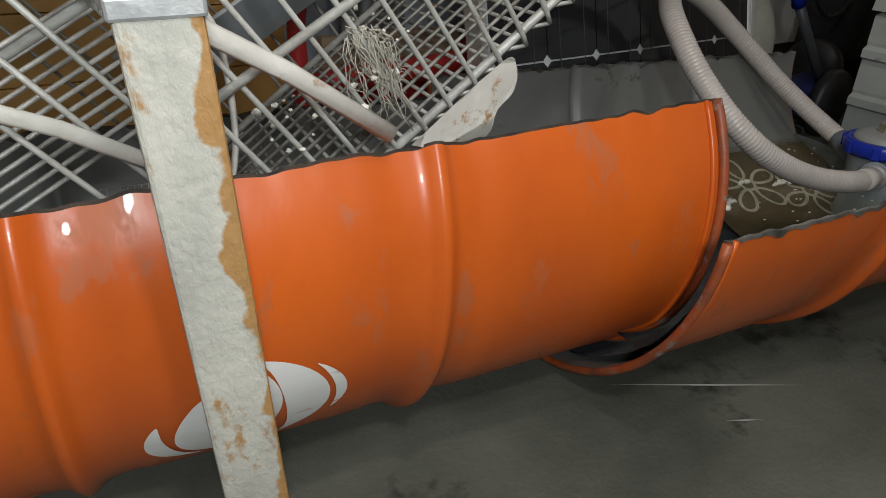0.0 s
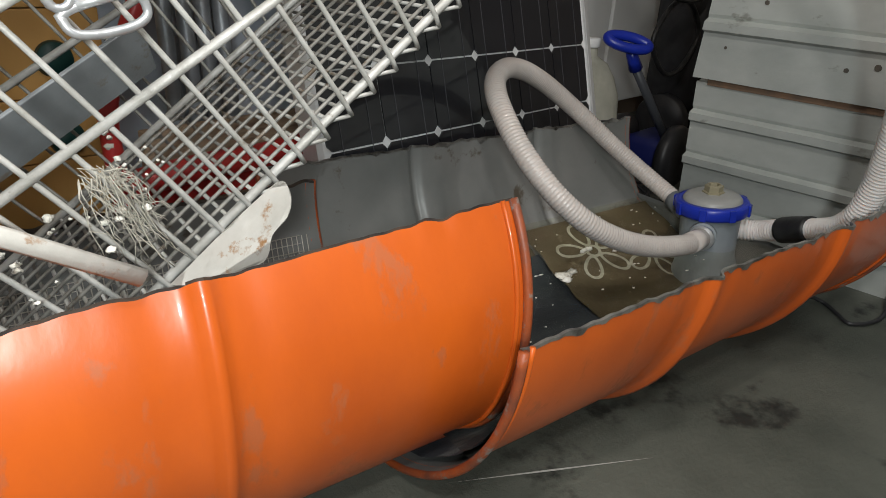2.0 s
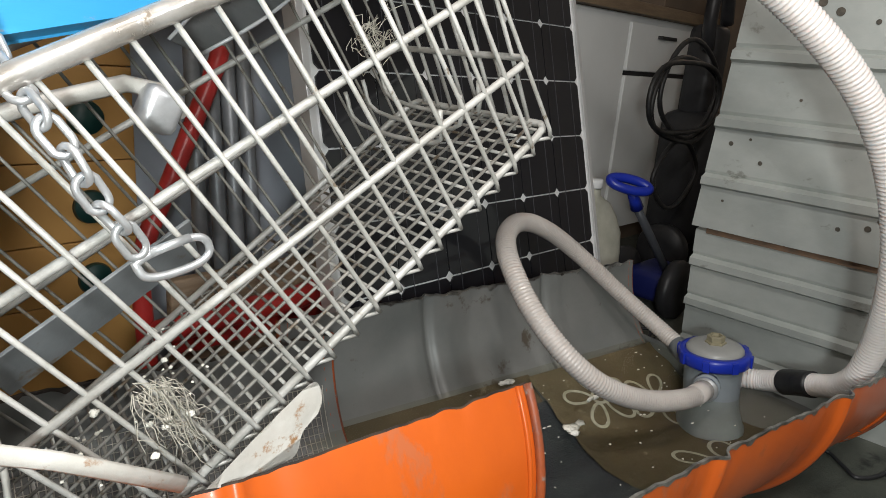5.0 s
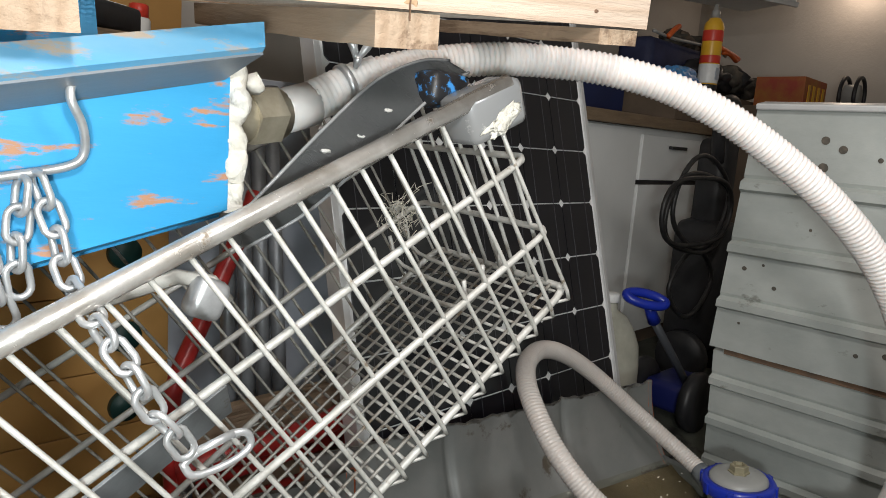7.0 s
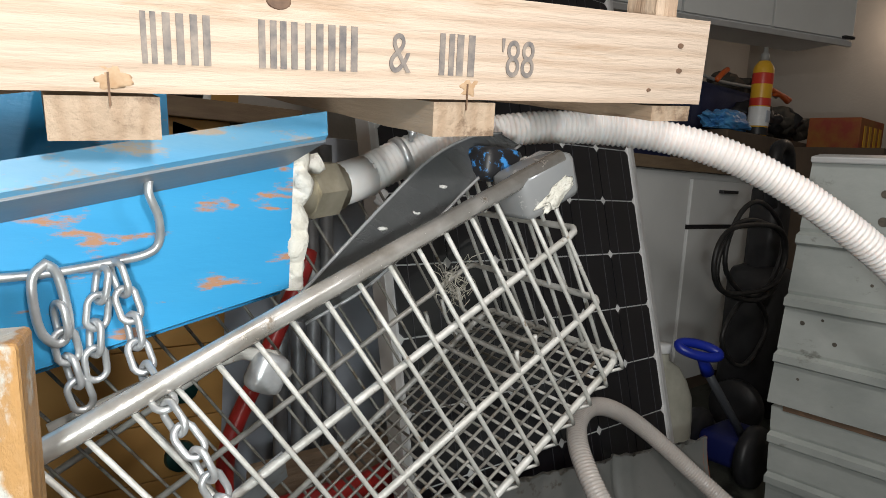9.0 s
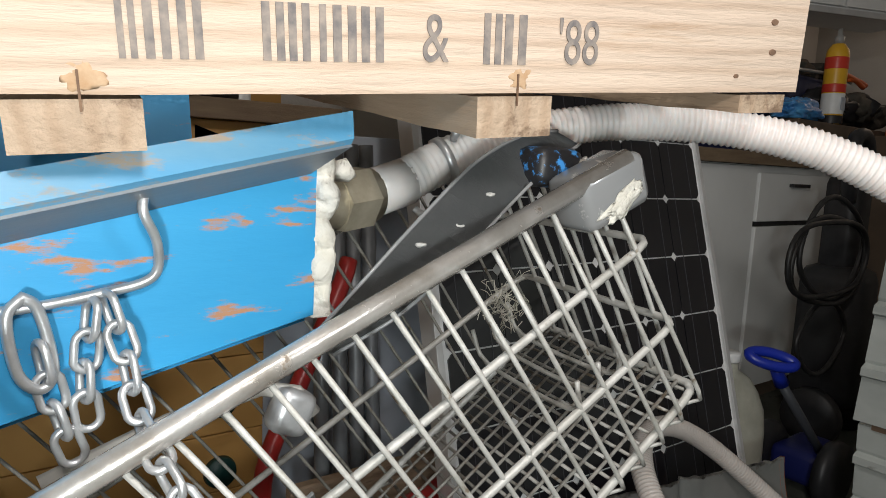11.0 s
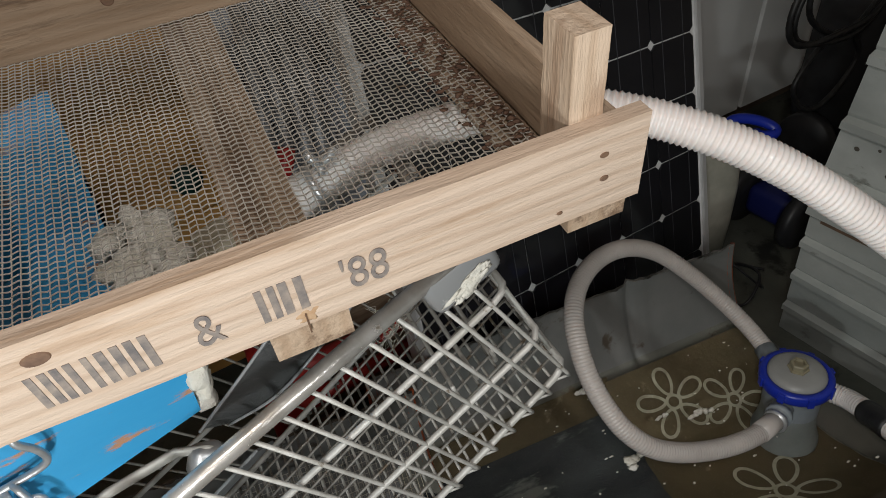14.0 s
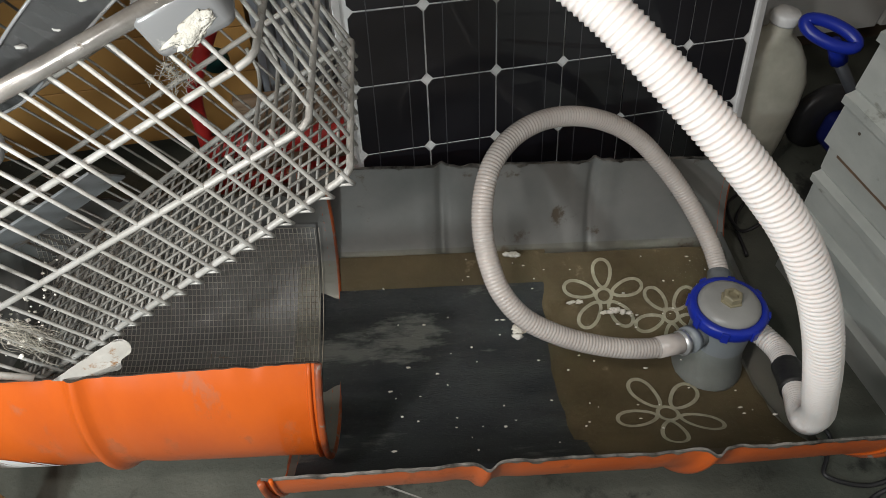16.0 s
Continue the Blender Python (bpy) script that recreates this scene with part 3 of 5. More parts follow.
# ---------------------------------------------------------------- pump
PX, PY = -0.224, -0.415
pump = thing("filter_pump", "grey pool filter pump with a blue locking ring", "pump", Matrix.Translation((PX + 0.010, PY - 0.014, 0.006)) @ Vector((-0.010, 0.014, 0.19)).to_track_quat("Z", "Y").to_matrix().to_4x4() @ Matrix.Rotation(math.radians(20), 4, "Z"))
part("body", lathe(bmesh.new(), [(0.0581, 0), (0.0625, 0.004), (0.0625, 0.018), (0.0581, 0.03), (0.0528, 0.06), (0.0497, 0.09), (0.0506, 0.13), (0.0528, 0.165), (0.0554, 0.172)], 40), PUMP, pump, "grey ribbed plastic body")
for k in range(4):
    m = Matrix.Rotation(k * math.pi / 2 + 0.5, 4, "Z")
    bm = bmesh.new()
    for s in (-1, 1):
        vs = [bm.verts.new(m @ Vector(p)) for p in ((0.049, s * 0.006, 0.085), (0.056, s * 0.010, 0.03), (0.066, s * 0.014, 0.002), (0.044, s * 0.014, 0.002))]
        bm.faces.new(vs)
    bm.verts.ensure_lookup_table()
    for a, b in ((0, 1), (1, 2), (2, 3), (3, 0)):
        bm.faces.new((bm.verts[a], bm.verts[b], bm.verts[b + 4], bm.verts[a + 4]))
    part("foot_rib", bm, PUMP, pump)
part("locking_ring", lathe(bmesh.new(), [(0.0510, 0.168), (0.0616, 0.168), (0.0642, 0.172), (0.0642, 0.187), (0.0616, 0.191), (0.0528, 0.192), (0.0510, 0.188)], 48), BLUE_PLASTIC, pump, "bright blue plastic ring")
for k in range(8):
    box_part("ring_lug", (0.0615, -0.006, 0.169), (0.0668, 0.006, 0.190), BLUE_PLASTIC, pump, "", 0.001, Matrix.Rotation(2 * math.pi * k / 8, 4, "Z"))
part("lid", lathe(bmesh.new(), [(0.0515, 0.185), (0.0510, 0.193), (0.0475, 0.198), (0.0405, 0.2015), (0.0176, 0.2035), (0.0009, 0.204)], 40), PUMP_LID, pump, "smoky grey lid")
bm = lathe(bmesh.new(), [(0.019, 0.202), (0.019, 0.206), (0.016, 0.207), (0.016, 0.217), (0.014, 0.2185), (0.010, 0.2185), (0.0095, 0.213)], 6)
knob = part("knob", bm, KNOB, pump, "olive hexagonal air valve", smooth=False)
inv = pump.matrix_basis.inverted()


def pump_rod(name, pts, radius, material, label=""):
    return rod(name, [inv @ Vector(p) for p in pts], radius, material, pump, label, 16)


pump_rod("spout", [(-0.255, -0.425, 0.146), (-0.305, -0.441, 0.151)], 0.020, PUMP)
pump_rod("spout_nut", [(-0.288, -0.4355, 0.149), (-0.300, -0.4395, 0.1505)], 0.0235, PUMP)
pump_rod("rear_spout", [(-0.20, -0.37, 0.15), (-0.178, -0.325, 0.158)], 0.020, PUMP)
pump_rod("hose_clamp", [(-0.308, -0.442, 0.152), (-0.316, -0.443, 0.153)], 0.0215, ZINC, "zinc hose clamp")


# ---------------------------------------------------------------- hoses
def hose(bm, pts, radius, rib=0.0005, pitch=0.0058, sides=18):
    P = resample(catmull(pts, 14), pitch / 4)
    tube(bm, P, [radius + rib * (1.0, 0.45, 0.0, 0.45)[k % 4] for k in range(len(P))], sides)
    return bm


loop_pts = [(-0.305, -0.441, 0.151), (-0.36, -0.443, 0.156), (-0.418, -0.436, 0.165), (-0.473, -0.421, 0.176), (-0.528, -0.402, 0.195), (-0.578, -0.378, 0.223),
            (-0.609, -0.345, 0.256), (-0.621, -0.307, 0.289), (-0.622, -0.268, 0.322), (-0.611, -0.227, 0.355), (-0.586, -0.186, 0.381), (-0.543, -0.15, 0.397),
            (-0.487, -0.127, 0.403), (-0.42, -0.113, 0.391), (-0.35, -0.11, 0.363), (-0.29, -0.122, 0.326), (-0.246, -0.153, 0.285), (-0.211, -0.19, 0.244),
            (-0.188, -0.236, 0.208), (-0.176, -0.285, 0.178), (-0.178, -0.33, 0.158)]
loop_hose = thing("pump_hose", "milky ribbed hose looping over the drum", "hose", None, "hoses")
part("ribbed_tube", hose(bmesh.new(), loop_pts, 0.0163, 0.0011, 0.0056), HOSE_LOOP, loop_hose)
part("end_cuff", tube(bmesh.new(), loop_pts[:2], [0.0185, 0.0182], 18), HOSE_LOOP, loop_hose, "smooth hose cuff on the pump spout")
long_pts = [(-0.155, -0.445, 0.13), (-0.15, -0.485, 0.138), (-0.162, -0.515, 0.152), (-0.182, -0.55, 0.17), (-0.205, -0.588, 0.188), (-0.232, -0.622, 0.21), (-0.258, -0.647, 0.245), (-0.275, -0.659, 0.287),
            (-0.295, -0.666, 0.33), (-0.335, -0.673, 0.4), (-0.367, -0.672, 0.468), (-0.397, -0.66, 0.54), (-0.428, -0.641, 0.605), (-0.468, -0.612, 0.668), (-0.519, -0.573, 0.725), (-0.575, -0.523, 0.778),
            (-0.625, -0.472, 0.82), (-0.675, -0.42, 0.85), (-0.722, -0.365, 0.866), (-0.772, -0.31, 0.871), (-0.83, -0.275, 0.868), (-0.885, -0.247, 0.858), (-0.935, -0.228, 0.845), (-0.98, -0.213, 0.828)]
long_hose = thing("return_hose", "milky ribbed hose arching up under the crate", "hose", None, "hoses")
part("ribbed_tube", hose(bmesh.new(), long_pts, 0.0180, 0.0021, 0.0064), HOSE, long_hose)
part("tape_band", tube(bmesh.new(), catmull([(-0.170, -0.528, 0.158), (-0.182, -0.55, 0.17), (-0.200, -0.580, 0.184)], 5), 0.0232, 20), TAPE, long_hose, "black electrical tape")
part("sleeve", hose(bmesh.new(), [(-0.965, -0.219, 0.834), (-1.005, -0.207, 0.815), (-1.05, -0.196, 0.79)], 0.0215, 0.001, 0.006), HOSE_CLEAR, long_hose, "clear ribbed sleeve")
part("wing_clamp", tube(bmesh.new(), [(-0.995, -0.211, 0.820), (-1.002, -0.209, 0.8165)], 0.025, 20), ZINC, long_hose, "zinc wing-screw clamp")
for a, b in (((-1.0, -0.228, 0.845), (-0.985, -0.236, 0.868)), ((-1.0, -0.228, 0.845), (-1.012, -0.226, 0.868)), ((-1.0, -0.226, 0.838), (-1.0, -0.23, 0.85))):
    part("wing", tube(bmesh.new(), [a, Vector(a).lerp(Vector(b), 0.5) + Vector((0, -0.002, 0.003)), b], [0.0028, 0.005, 0.0035], 6), ZINC, long_hose)
part("clamp_tail", tube(bmesh.new(), [(-1.04, -0.222, 0.772), (-1.03, -0.23, 0.762), (-1.02, -0.236, 0.765), (-1.012, -0.24, 0.757)], [0.004, 0.005, 0.003, 0.005], 6), ZINC, long_hose)

# ---------------------------------------------------------------- blue chute
SL = 0.235
BRASS = mat("dull_brass", (0.5, 0.46, 0.36), 0.36, 0.5, colour2=(0.34, 0.3, 0.22), scale=30)


def chute_pt(x, y, z):
    """z is given at x = -1.16; the chute falls to the left."""
    return Vector((x, y, z + (x + 1.16) * SL))


chute = thing("sheet_chute", "blue painted sheet metal chute with rust scratches", "chute")
prof = [(-0.337, 0.853), (-0.340, 0.834), (-0.336, 0.830), (-0.300, 0.812), (-0.300, 0.703), (-0.285, 0.697), (-0.1, 0.70), (-0.02, 0.75), (0.016, 0.90)]
BLUE_WORN = mat("rubbed_blue_paint", (0.06, 0.29, 0.52), 0.42, colour2=(0.16, 0.36, 0.52), scale=7, bump=0.1, bump_scale=30, spots=(0.36, 0.3, 0.24), spot_amount=0.535, spot_scale=16.0, stretch=(0.6, 1.4, 2.0), rough2=0.7)
# The fold's underside is coloured grey to hold its shade; the flecks are rust.
SHADED_FOLD = mat("worn_shaded_fold", (0.26, 0.27, 0.28), 0.45, 0.3, colour2=(0.16, 0.22, 0.28), scale=9, bump=0.1, spots=(0.3, 0.22, 0.15), spot_amount=0.62, spot_scale=14, stretch=(0.5, 1.5, 1.5))
for nm, sl, mt, lb in (("flange_lip", prof[0:3], BLUE_WORN, "upright blue lip with rubbed patches"), ("flange_fold", prof[2:4], SHADED_FOLD, "worn underside of the fold, shade put in as grey"), ("front_wall", prof[3:6], BLUE_PAINT, ""), ("back_wall", prof[5:9], BLUE_PAINT, "")):
    bm = bmesh.new()
    rows = []
    for i in range(25):
        x = -1.95 + (0.768 if nm[:6] != "flange" else 0.776) * i / 24
        rows.append([bm.verts.new(chute_pt(x - (0.014 * i / 24 if nm == "flange_fold" and k == 0 else 0), y, z + 0.0015 * noise.noise((x * 6, y * 9, 2)))) for k, (y, z) in enumerate(reversed(sl))])
    for a, b in zip(rows, rows[1:]):
        for k in range(len(sl) - 1):
            bm.faces.new((a[k], b[k], b[k + 1], a[k + 1]))
    bmesh.ops.recalc_face_normals(bm, faces=bm.faces)
    bmesh.ops.solidify(bm, geom=bm.faces[:], thickness=0.002)
    part(nm, bm, mt, chute, lb, smooth=False)
bm = bmesh.new()
vs = [bm.verts.new(chute_pt(-1.185, y, z)) for y, z in ((-0.298, 0.705), (-0.298, 0.812), (-0.02, 0.85), (-0.02, 0.752), (-0.1, 0.702))]
f = bm.faces.new(vs)
bmesh.ops.solidify(bm, geom=bm.faces[:], thickness=0.003)
part("end_plate", bm, BLUE_PAINT, chute, smooth=False)
bm = bmesh.new()
edge_pts = [chute_pt(-1.174 + 0.003 * noise.noise((k * 0.06, 2, 5)), -0.292 + 0.008 * noise.noise((k * 0.07, 5, 1)), 0.700 + 0.128 * k / 110) for k in range(111)]
tube(bm, edge_pts, [0.0105 + 0.005 * noise.noise((k * 0.06, 1, 7)) for k in range(111)], 24)
for v in bm.verts:
    v.co += Vector((1, 1, 0.3)) * (0.0035 * noise.noise(v.co * 85) + 0.0018 * noise.noise(v.co * 260))
for k in range(14):
    blob(bm, chute_pt(-1.166, -0.28 + 0.14 * rng.random(), 0.80 + 0.03 * rng.random()), (0.009, 0.011, 0.009), k + 50, 0.5, 2)
for k in range(26):
    blob(bm, chute_pt(-1.20 + 0.06 * rng.random(), -0.275 + 0.13 * rng.random(), 0.80 + 0.025 * rng.random()), (0.016, 0.014, 0.009), k + 90, 0.5, 2)
part("foam_bead", bm, FOAM, chute, "lumpy white sealing foam")
part("pipe_stub", tube(bmesh.new(), [(-1.187, -0.218, 0.769), (-1.075, -0.197, 0.783)], 0.026, 20), BRASS, chute, "short brass-coloured pipe stub")
part("pipe_collar", tube(bmesh.new(), [(-1.12, -0.206, 0.7775), (-1.085, -0.199, 0.782)], 0.031, 6), BRASS, chute, "dull brass hexagonal pipe nut", smooth=False)
part("hose_tail", tube(bmesh.new(), [(-1.08, -0.198, 0.7825), (-1.035, -0.199, 0.797)], 0.0235, 18), HOSE_CLEAR, chute, "white hose tail")

hook = thing("wire_hook", "bent zinc wire hook hanging on the chute", "hook")
rod("wire", catmull([(-1.2802, -0.3134, 0.8004), (-1.2866, -0.3159, 0.8022), (-1.2973, -0.3193, 0.7982), (-1.3053, -0.3196, 0.7902), (-1.3077, -0.3231, 0.7785), (-1.2995, -0.3196, 0.761), (-1.2972, -0.3149, 0.7434), (-1.3042, -0.3126, 0.7341), (-1.3264, -0.3102, 0.7283), (-1.3731, -0.3079, 0.7213), (-1.4198, -0.3056, 0.7201), (-1.4303, -0.3032, 0.7294), (-1.4326, -0.3009, 0.7551)], 6), 0.0032, ZINC, hook)


def chain(label, pts, count):
    root = thing("chain", label, "chain", None, "chains")
    P = resample(catmull(pts, 10), 0.0195)
    for k in range(min(count, len(P) - 1)):
        a, b = P[k], P[k + 1]
        d = (b - a).normalized()
        side = d.cross(Vector((0, 1, 0) if k % 2 else (1, 0.3, 0))).normalized()
        mid, L, W = (a + b) / 2, 0.0095, 0.0072
        ring = []
        for q in range(16):
            t = 2 * math.pi * q / 16
            ring.append(mid + d * (math.copysign(L - 0.0045, math.cos(t)) + 0.0075 * math.cos(t)) + side * W * math.sin(t))
        part("link", tube(bmesh.new(), ring, 0.0026, 8, True), ZINC, root)
    return root


chain("bright zinc chain hanging from the hook to a carabiner", [(-1.3264, -0.3126, 0.7259), (-1.317, -0.3202, 0.6884), (-1.314, -0.3343, 0.6576), (-1.308, -0.38, 0.632), (-1.294, -0.394, 0.605), (-1.284, -0.397, 0.58), (-1.268, -0.398, 0.558), (-1.256, -0.398, 0.536)], 14)
chain("short zinc chain end hanging from the hook", [(-1.3345, -0.3126, 0.7224), (-1.3392, -0.3102, 0.6734), (-1.3345, -0.3056, 0.6266)], 5)
chain("short zinc chain with a snap hook end", [(-1.3626, -0.3126, 0.6991), (-1.3556, -0.3102, 0.6617), (-1.3439, -0.3056, 0.6208)], 4)
carab = thing("carabiner", "zinc spring carabiner clipped to the basket wire", "carabiner")
part("body", tube(bmesh.new(), catmull([(-1.262, -0.398, 0.534), (-1.256, -0.400, 0.525), (-1.240, -0.400, 0.524), (-1.219, -0.399, 0.528), (-1.210, -0.398, 0.535), (-1.214, -0.398, 0.545), (-1.226, -0.397, 0.546), (-1.252, -0.397, 0.539), (-1.262, -0.398, 0.534)], 5)[:-1], 0.003, 8, True), ZINC, carab)
part("gate", tube(bmesh.new(), [(-1.252, -0.397, 0.540), (-1.224, -0.398, 0.547)], 0.0034, 8), ZINC, carab)
snap = thing("snap_hook", "zinc snap hook hanging on the wire hook", "carabiner")
part("body", tube(bmesh.new(), catmull([(-1.3707, -0.3126, 0.7294), (-1.3789, -0.3149, 0.7178), (-1.3742, -0.3149, 0.685), (-1.3626, -0.3126, 0.6734), (-1.3556, -0.3114, 0.685), (-1.3626, -0.3114, 0.7201), (-1.3707, -0.3126, 0.7294)], 5)[:-1], 0.0034, 8, True), ZINC, snap)

# ---------------------------------------------------------------- wire trolley basket
basket = thing("wire_basket", "dirty white wire trolley basket, tilted into the drum", "trolley basket")
NEAR = {"rim": ((-0.94, -0.389, 0.828), (-1.66, -0.335, 0.482)), "a": ((-0.905, -0.394, 0.758), (-1.60, -0.324, 0.347)),
        "b": ((-0.868, -0.403, 0.683), (-1.40, -0.355, 0.362)), "c": ((-0.833, -0.408, 0.617), (-1.345, -0.352, 0.228))}
NEAR = {k: (Vector(p), Vector(q)) for k, (p, q) in NEAR.items()}
WD = Vector((0.045, 0.25, 0.0))


def at_line(k, dist, far=False):
    p, q = NEAR[k]
    out = p + (q - p).normalized() * dist
    return out + (WD if far else Vector())


for k, r in (("a", 0.0038), ("b", 0.0038), ("c", 0.0042)):
    p, q = NEAR[k]
    d = (q - p).normalized() * 0.018
    c = [q, p + d, p + d * 0.35 + WD * 0.01, p + WD * 0.04, p + WD * 0.10, p + WD * 0.9, p + WD * 0.96, p + d * 0.35 + WD * 0.99, p + d + WD, q + WD]
    rod("frame_wire", c, r, WIRE, basket)
rod("rim_tube", [NEAR["rim"][1], NEAR["rim"][0]], 0.0085, CHROME, basket, "worn chrome rim tube", 12)
rod("rim_tube", [NEAR["rim"][1] + WD, NEAR["rim"][0] + WD], 0.0065, CHROME, basket, "worn chrome rim tube", 10)
rod("rim_tube", [NEAR["rim"][0] - Vector((0.02, 0, 0.009)), NEAR["rim"][0] + WD], 0.006, CHROME, basket, "worn chrome rim tube", 10)
for far in (False, True):
    for k in range(23):
        top, bot = at_line("rim", 0.030 + 0.0313 * k, far), at_line("c", 0.004 + 0.0292 * k, far)
        dirn = (bot - top).normalized()
        out = Vector((0, 0.005 if far else -0.005, 0))
        tail = bot + dirn * 0.012
        pts = [top, top.lerp(bot, 0.5) + out * 0.4, bot + out, tail + out * 0.5] if tail.z > 0.26 else [top, bot + out]
        rod("side_wire", pts, 0.0018 if far else 0.0023, WIRE_DARK if far else WIRE, basket)
        if not far and tail.z > 0.25:
            half, low = at_line("c", 0.0186 + 0.0292 * k), Vector((0, 0, -0.004))
            rod("floor_wire", [tail + out * 0.5, half + low, half + WD + low, tail + WD - out * 0.5], 0.0019, WIRE, basket)
            rod("floor_wire", [bot + low, bot + WD + low], 0.0018, WIRE_DARK, basket)
for k in range(1, 12):
    s = WD * (k / 12)
    rod("floor_wire", [at_line("c", 0.0) + s + Vector((0, 0, 0.002)), at_line("c", 0.62) + s], 0.0018, WIRE_DARK, basket)
for k in range(1, 9):
    s = WD * (k / 9)
    rod("end_wire", [NEAR["rim"][0] + s, NEAR["a"][0] + s, NEAR["b"][0] + s, NEAR["c"][0] + s + Vector((0.006, 0, -0.012))], 0.0025, WIRE, basket)
for k in range(11):
    z = 0.392 - 0.0126 * k
    rod("rear_wire", [(-1.64, -0.20, z - 0.09), (-1.335, -0.20, z + 0.073)], 0.0022, WIRE, basket)
# inner step in the basket floor
for k in range(3):
    z = at_line("b", 0.05 + 0.028 * k)
    rod("step_wire", catmull([z + WD * 0.12, z + WD * 0.2 + Vector((0.012, 0, -0.035)), z + WD * 0.8 + Vector((0.012, 0, -0.035)), z + WD * 0.88], 4), 0.0026, WIRE, basket)
bm = bmesh.new()
outline = [(-1.222, 0.352), (-1.170, 0.386), (-1.129, 0.410), (-1.118, 0.403), (-1.117, 0.390), (-1.123, 0.377), (-1.136, 0.366), (-1.140, 0.352), (-1.150, 0.345), (-1.186, 0.342)]
outline = [(p.x, p.y) for p in catmull([(x, z, 0) for x, z in outline] + [(*outline[0], 0)], 4)[:-1]]
vs = [bm.verts.new((x, -0.409 + 0.003 * noise.noise((x * 40, z * 40, 1)), z)) for x, z in outline]
bm.faces.new(vs)
bmesh.ops.solidify(bm, geom=bm.faces[:], thickness=0.003)
part("bracket_plate", bm, FLAT_BAR, basket, "dented grey metal bracket plate", smooth=False)
part("chassis_bar", tube(bmesh.new(), [(-1.62, -0.405, 0.585), (-1.45, -0.408, 0.49), (-1.32, -0.408, 0.417), (-1.238, -0.407, 0.362)], 0.0032, 8, False, 2.1), FLAT_BAR, basket, "rust-flecked white flat bar")
part("chassis_bar", tube(bmesh.new(), [(-1.62, -0.345, 0.46), (-1.45, -0.36, 0.385), (-1.385, -0.362, 0.345)], 0.0026, 10, False, 2.2), FLAT_BAR, basket)
part("chassis_bar", tube(bmesh.new(), catmull([(-1.36, -0.34, 0.46), (-1.342, -0.345, 0.43), (-1.335, -0.345, 0.36), (-1.345, -0.345, 0.30)], 5), 0.005, 10, False, 0.5), FLAT_BAR, basket)
gm = Matrix.Translation((-0.953, -0.383, 0.803)) @ Matrix.Rotation(math.radians(-24), 4, "Y") @ Matrix.Rotation(math.radians(-3), 4, "Z")
part("corner_guard", box(bmesh.new(), (-0.040, -0.014, -0.026), (0.036, 0.034, 0.022), 0.009, gm), GUARD, basket, "scuffed grey plastic corner guard")
bm = blob(bmesh.new(), (0, 0, 0), (0.025, 0.0022, 0.009), 3, 0.6, 4)
bmesh.ops.transform(bm, matrix=gm @ Matrix.Translation((0.0, -0.0145, -0.011)) @ Matrix.Rotation(-0.25, 4, "Y"), verts=bm.verts)
part("paint_smear", bm, FOAM, basket, "dried white filler")
strip = [((-1.19, -0.30, 0.675), (-1.165, -0.30, 0.665)), ((-1.150, -0.312, 0.722), (-1.118, -0.325, 0.700)), ((-1.10, -0.32, 0.775), (-1.065, -0.335, 0.748)), ((-1.045, -0.318, 0.820), (-1.015, -0.335, 0.790)), ((-0.985, -0.31, 0.845), (-0.968, -0.33, 0.822)), ((-0.935, -0.30, 0.852), (-0.93, -0.325, 0.84))]
bm = bmesh.new()
top, bot = catmull([s[0] for s in strip], 5), catmull([s[1] for s in strip], 5)
tv, bv = [bm.verts.new(p) for p in top], [bm.verts.new(p) for p in bot]
for k in range(len(tv) - 1):
    bm.faces.new((tv[k], tv[k + 1], bv[k + 1], bv[k]))
bmesh.ops.solidify(bm, geom=bm.faces[:], thickness=0.003)
part("handle_strip", bm, RUBBER, basket, "curved dark grey plastic strip")
# Pale tubes added along both edges, imitating light caught by the strip.
for line in (top, bot):
    part("lit_strip_edge", tube(bmesh.new(), [p + Vector((0, -0.002, 0)) for p in line], 0.0017, 6), GUARD, basket, "pale tube drawn as the strip's lit edge")
PAINT = mat("dried_white_paint", (0.52, 0.51, 0.48), 0.6, colour2=(0.4, 0.39, 0.37), scale=60, bump=0.3, bump_scale=120)
for k in range(3):
    q = k / 2
    c = Vector((-1.10, -0.3255, 0.748)).lerp(Vector((-1.035, -0.3295, 0.796)), q) + Vector((0.004 * rng.uniform(-1, 1), 0, 0.006 * rng.uniform(-1, 1)))
    s = rng.uniform(0.003, 0.006)
    part("paint_splat", blob(bmesh.new(), c, (s * 1.4, 0.0028, s * 0.6), k + 5, 0.45, 3), PAINT, basket, "dried white paint splat")
speck = mat("blue_flecked_black", (0.012, 0.012, 0.014), 0.4, colour2=(0.02, 0.02, 0.022), scale=20, spots=(0.05, 0.25, 0.6), spot_amount=0.56, spot_scale=60)
part("lock_body", box(bmesh.new(), (-1.0, -0.35, 0.80), (-0.945, -0.31, 0.835), 0.01), speck, basket, "black plastic lock flecked with blue paint")
part("coin_lock", box(bmesh.new(), (-0.015, -0.012, -0.018), (0.018, 0.012, 0.018), 0.008, Matrix.Translation((-1.196, -0.29, 0.622)) @ Matrix.Rotation(0.4, 4, "Y")), ZINC, basket, "rounded zinc coin lock")
part("coin_lock_bar", tube(bmesh.new(), [(-1.36, -0.27, 0.595), (-1.28, -0.27, 0.622), (-1.215, -0.28, 0.64), (-1.19, -0.29, 0.635), (-1.175, -0.29, 0.615)], 0.0035, 8, False, 2.0), BRACKET, basket, "bent rusty bar")
